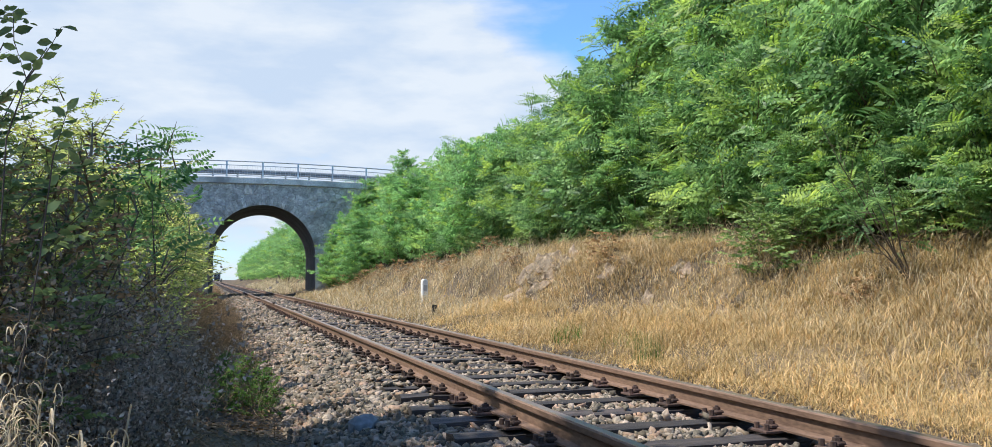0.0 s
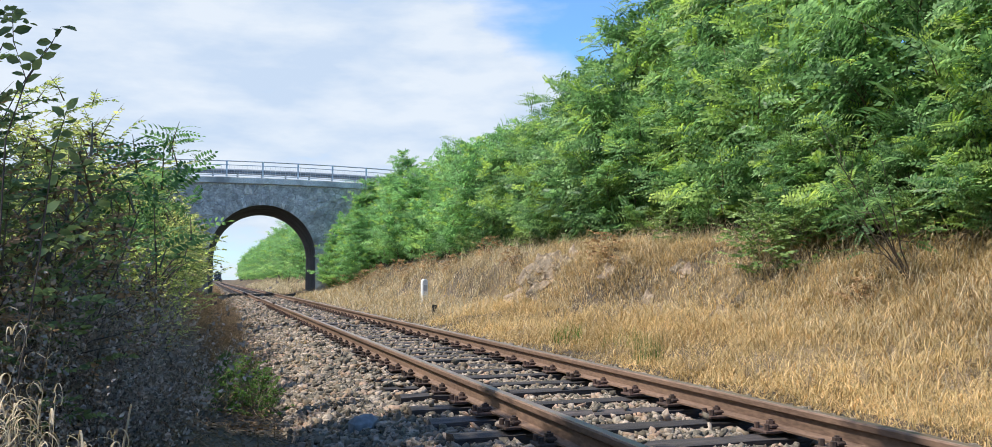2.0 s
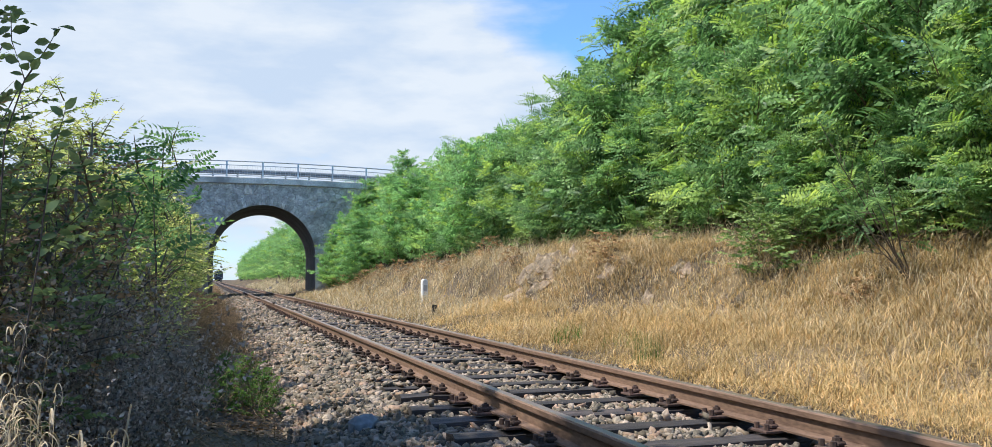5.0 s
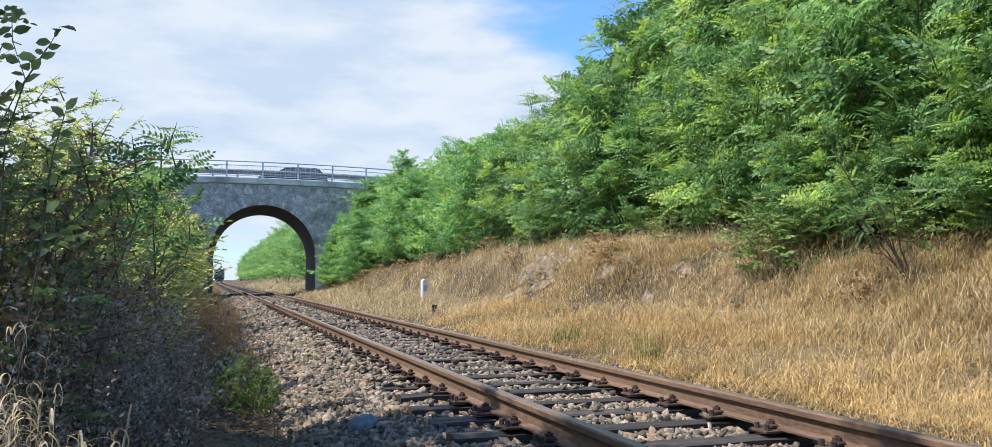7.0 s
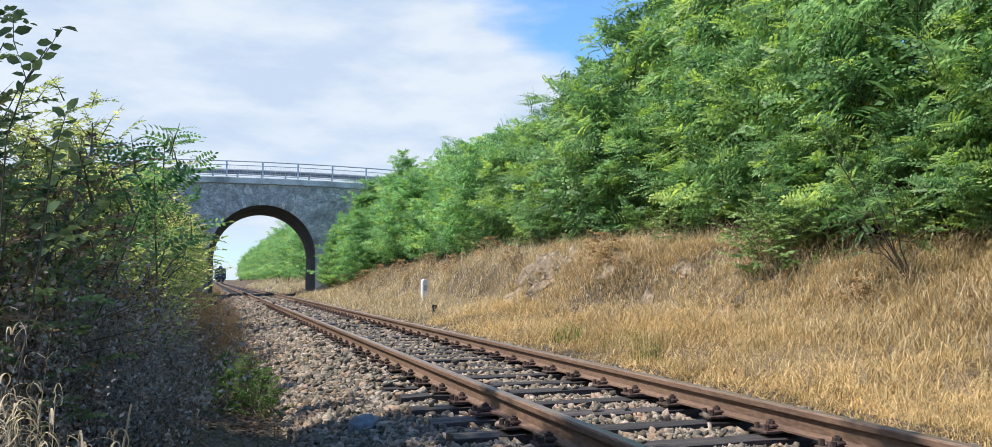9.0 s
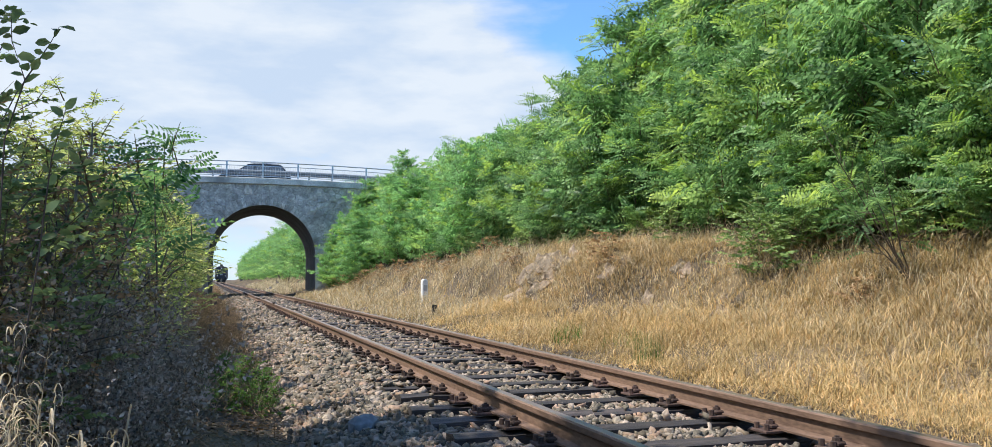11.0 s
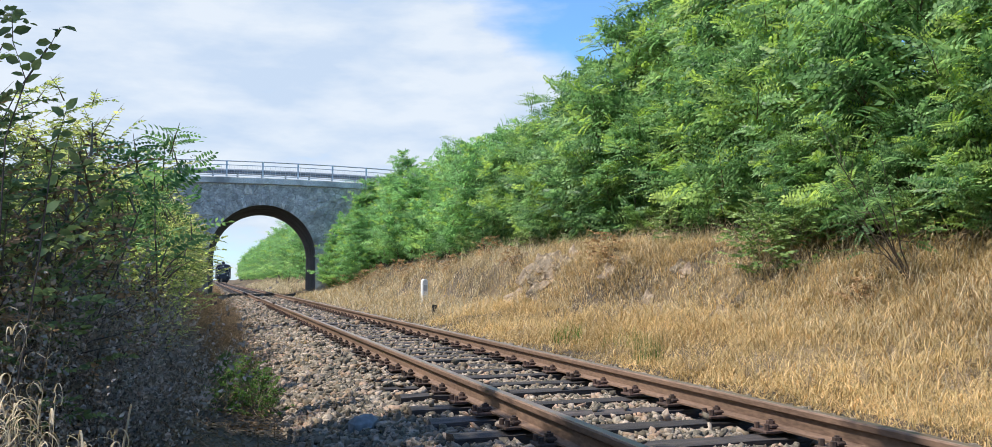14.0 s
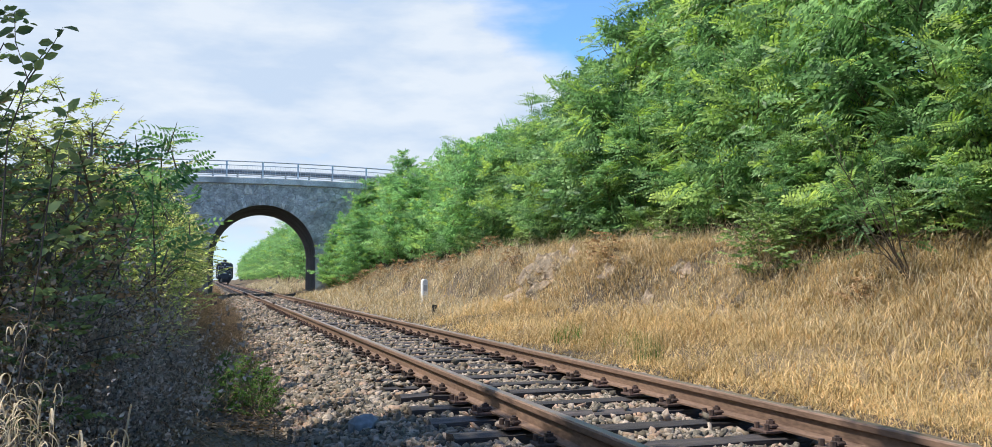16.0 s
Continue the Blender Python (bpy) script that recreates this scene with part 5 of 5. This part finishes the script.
    def tuft(name, label, mat, cx, cy, radius, n, height, bend, width):
        r, a = radius * np.sqrt(rng.rand(n)), rng.uniform(0, 2 * math.pi, n)
        x, y = cx + r * np.cos(a), cy + r * np.sin(a)
        z = np.maximum(ground_z(x, y), bed_z(np.clip(x, -2.25, 2.1)) - 0.02)
        v, q = blades(x, y, rng, height, bend, width, z)
        tagged(link(name, np_mesh(name, v, q, mat), None), label, "grass", "grass tufts")
    tuft("grass_tuft", "small dry tuft growing in the ballast", M_STRAW, -1.62, 10.6, 0.16, 160, (0.1, 0.26), (0.3, 1.6), (0.004, 0.008))
    tuft("grass_tuft", "small dry tuft growing in the ballast", M_STRAW, -1.35, 13.2, 0.2, 160, (0.1, 0.28), (0.3, 1.6), (0.005, 0.01))
    tuft("grass_tuft", "small dry tuft growing in the ballast", M_STRAW, -1.28, 9.6, 0.16, 120, (0.08, 0.2), (0.6, 2.6), (0.004, 0.008))
    tuft("grass_tuft", "small dry tuft growing in the ballast", M_STRAW_PALE, -1.5, 15.5, 0.25, 160, (0.1, 0.24), (0.3, 1.8), (0.005, 0.01))
    tuft("grass_tuft", "dry grass tuft at the foot of the marker post", M_STRAW_PALE, 3.3, 25.2, 0.4, 220, (0.25, 0.48), (0.3, 1.6), (0.006, 0.014))
    tuft("grass_tuft", "thin green grass tuft in the straw", M_GREENGRASS, 2.35, 12.0, 0.25, 130, (0.2, 0.4), (0.2, 1.0), (0.004, 0.008))
    tuft("grass_tuft", "thin green grass tuft in the straw", M_GREENGRASS, 2.2, 9.2, 0.18, 110, (0.2, 0.45), (0.1, 0.7), (0.003, 0.006))
    tuft("grass_tuft", "thin green grass tuft in the straw", M_GREENGRASS, 2.6, 10.6, 0.35, 110, (0.15, 0.35), (0.1, 1.0), (0.003, 0.006))


grass()


def litter():
    """Curled dead leaves and broken stalks on the ground under the shrubs."""
    rng = np.random.RandomState(57)
    n = 4200
    x, y = rng.uniform(-3.3, -2.1, n), rng.uniform(3.0, 11.0, n)
    z = ground_z(x, y) + rng.uniform(0.0, 0.025, n)
    way = rng.normal(size=(n, 3)) * np.array([1, 1, 0.25])
    up = np.array([0, 0, 1.0]) + rng.normal(scale=0.5, size=(n, 3))
    long = rng.rand(n) < 0.3
    v, q = scatter(OVAL[0], OVAL[1], rotations(way, up), rng.uniform(0.02, 0.055, n), np.stack([x, y, z], axis=1))
    stalk = np.array([(-0.012, 0, 0), (0.012, 0, 0), (0.008, 0.5, 0.04), (-0.008, 0.5, 0.04), (0.006, 1, 0), (-0.006, 1, 0)], dtype=float)
    m = long.sum()
    sv, sq = scatter(stalk, np.array([(0, 1, 2, 3), (3, 2, 4, 5)]), rotations(way[long], up[long]), rng.uniform(0.12, 0.4, m), np.stack([x, y, z], axis=1)[long])
    tagged(link("leaf_litter", np_mesh("leaf_litter", np.concatenate([v, sv]), np.concatenate([q, sq + len(v)]), M_VERGE), None),
           "brown dead leaves and broken stalks on the ground", "litter", kind="stuff")


litter()


def curled_grass():
    """Bleached clumps of dead grass: stalks, with leaves that curl away from them."""
    rng = np.random.RandomState(61)

    def ribbon(p, a, lean, curl, late, length, w, steps):
        out, side = np.array([math.cos(a), math.sin(a), 0.0]), np.array([-math.sin(a), math.cos(a), 0.0])
        rows = []
        for k in range(steps + 1):
            f = k / steps
            rows += [p - side * w * (1 - 0.8 * f) / 2, p + side * w * (1 - 0.8 * f) / 2]
            ang = lean + curl * max(0.0, f - late)
            p = p + (out * math.sin(ang) + np.array([0, 0, math.cos(ang)])) * length / steps
        return np.array(rows)

    for cx, cy, n, top in ((-2.97, 2.10, 22, 0.70), (-3.16, 2.05, 24, 0.82), (-2.84, 2.25, 16, 0.62), (-3.05, 2.4, 16, 0.66)):
        vs, fs, base = [], [], 0
        for _ in range(n):
            root = np.array([cx + rng.normal(scale=0.06), cy + rng.normal(scale=0.06), float(ground_z(cx, cy)) - 0.02])
            h, a, lean = rng.uniform(0.6, 1.0) * top, rng.uniform(0, 2 * math.pi), rng.uniform(0.0, 0.2)
            strips = [ribbon(root, a, lean, rng.uniform(0.0, 0.5), 0.4, h, 0.005, 11)]
            for _ in range(17):
                f = rng.uniform(0.35, 1.0)
                at = root + np.array([math.cos(a) * math.sin(lean), math.sin(a) * math.sin(lean), math.cos(lean)]) * h * f
                strips.append(ribbon(at, rng.uniform(0, 2 * math.pi), rng.uniform(0.3, 1.2), rng.uniform(2.5, 6.5), 0.1, rng.uniform(0.06, 0.15), rng.uniform(0.003, 0.007), 11))
            for r in strips:
                vs.append(r)
                fs.append(np.array([(2 * k, 2 * k + 1, 2 * k + 3, 2 * k + 2) for k in range(11)]) + base)
                base += len(r)
        tagged(link("dead_grass_clump", np_mesh("dead_grass_clump", np.concatenate(vs), np.concatenate(fs), M_STRAW_PALE), None),
               "bleached clump of curling dead grass leaves", "grass", "dead grass clumps")
    pts = [((-2.93 + 0.014 * k, 3.2 - 0.01 * k, -0.02 + 0.098 * k - 0.001 * k * k), 0.0062 - 0.0005 * k) for k in range(7)]
    tagged(link("stick", tube_mesh("stick", [pts], M_STRAW_PALE, 6), None), "pale bare stick leaning out of the weeds", "stick")


curled_grass()


def rocks():
    """Fractured rock faces: angular lumps sunk into the bank."""
    rng = random.Random(71)
    for x, y, n, spread, size, label in ((4.28, 18.2, 20, 1.0, 0.44, "outcrop of pale fractured rock in the bank"), (4.45, 13.0, 3, 0.3, 0.26, "pale weathered rock showing through dry grass"),
                                          (4.35, 10.7, 3, 0.25, 0.24, "pale weathered rock showing through dry grass"), (4.5, 15.2, 3, 0.3, 0.26, "pale weathered rock showing through dry grass")):
        thing = tagged(empty("rock_outcrop"), label, "rock", "rock outcrops")
        for k in range(n):
            bm = bmesh.new()
            bmesh.ops.create_cube(bm, size=1.0)
            bmesh.ops.subdivide_edges(bm, edges=bm.edges[:], cuts=4, use_grid_fill=True)
            s = size * rng.uniform(0.7, 1.3)
            seed = Vector((rng.uniform(0, 50), rng.uniform(0, 50), rng.uniform(0, 50)))
            for v in bm.verts:
                p = v.co.copy()
                step = noise.cell(Vector((p.x * 1.2, p.y * 3.0 + p.x * 2, p.z * 4.5)) + seed) * 0.22
                v.co = p * (0.8 + step + 0.35 * noise.noise(p * 2.0 + seed))
                v.co = Vector((v.co.x * s * 1.1, v.co.y * s * 0.95, v.co.z * s * 0.42))
            ob = part("block", bm, M_ROCK, thing)
            f = (k + 0.5) / n * 2 - 1
            py = y + f * spread + rng.uniform(-0.08, 0.08)
            px = x + rng.uniform(-0.3, 0.4)
            ob.matrix_basis = pose(px, py, float(ground_z(px, py)) + s * 0.06, rng.uniform(20, 50), rng.uniform(-55, -25), rng.uniform(-25, 10))


rocks()


def marker_stones():
    x, y = 3.4, 25.6
    bm = bmesh.new()
    prism(bm, [(-0.09, -0.15), (0.09, -0.15), (0.085, 0.70), (0.05, 0.76), (-0.05, 0.76), (-0.085, 0.70)], "y", -0.085, 0.085)
    bmesh.ops.bevel(bm, geom=bm.edges[:], offset=0.012, segments=2, affect="EDGES")
    ob = part("distance_marker", bm, M_WHITE)
    ob.matrix_basis = pose(x, y, float(ground_z(x, y)) - 0.07, 1.5, -1.0, 8)
    tagged(ob, "whitewashed square stone marker post in the dry grass", "marker post")
    bar = part("panel", box(bmesh.new(), -0.05, 0.05, -0.090, -0.083, 0.40, 0.58), plain("faded_print", (0.45, 0.44, 0.42), 0.8), ob, "faded grey panel")
    x, y = 2.6, 21.2
    post = tagged(empty("stake", pose(x, y, float(ground_z(x, y)), 0, 4, 10)), "short dark iron stake with a bent top", "stake")
    bm = bmesh.new()
    box(bm, -0.03, 0.03, -0.03, 0.03, -0.1, 0.22, 0.006)
    part("shaft", bm, M_IRON, post)
    part("head", box(bmesh.new(), -0.05, 0.07, -0.02, 0.02, 0.19, 0.29, 0.012), M_IRON, post)


marker_stones()


# ---------------------------------------------------------------- what moves
def motions():
    lane = BRIDGE_NEAR + 5.4
    lane_two = BRIDGE_NEAR + 5.2
    times = [0.5 * k for k in range(33)]
    for car, t0, x0, speed, y in ((CAR_ONE, 7.0, 2.1, 5.3, lane), (CAR_TWO, 11.5, -2.82, 5.2, lane_two)):
        xs = [x0 - speed * (t - t0) for t in times]
        walk(car, [(t, pose(x, y, float(np.interp(abs(x), [0, 30, 60, 230], [float(deck_z(0)), float(deck_z(30)), 4.2, 3.6])) if abs(x) > 30 else float(deck_z(x)))) for t, x in zip(times, xs)])
    way = ((0.0, 445), (2.0, 398), (4.0, 354), (6.5, 304), (9.0, 262), (11.5, 225), (14.0, 196), (16.0, 175))
    # the light wind in the young trees and shoots
    for k, (plant_thing, m, degrees) in enumerate(SWAYING):
        rows = []
        for i in range(21):
            t = i * 0.8
            a = degrees * (0.6 * math.sin(1.9 * t + 1.3 * k) + 0.4 * math.sin(3.1 * t + 0.7 * k))
            b = degrees * 0.6 * math.sin(2.4 * t + 2.1 * k)
            rows.append((t, m @ pose(0, 0, 0, b, a, 0)))
        walk(plant_thing, rows)
    walk(TRAIN, [(t, pose(bend(y), y, 0.171)) for t, y in way])


motions()
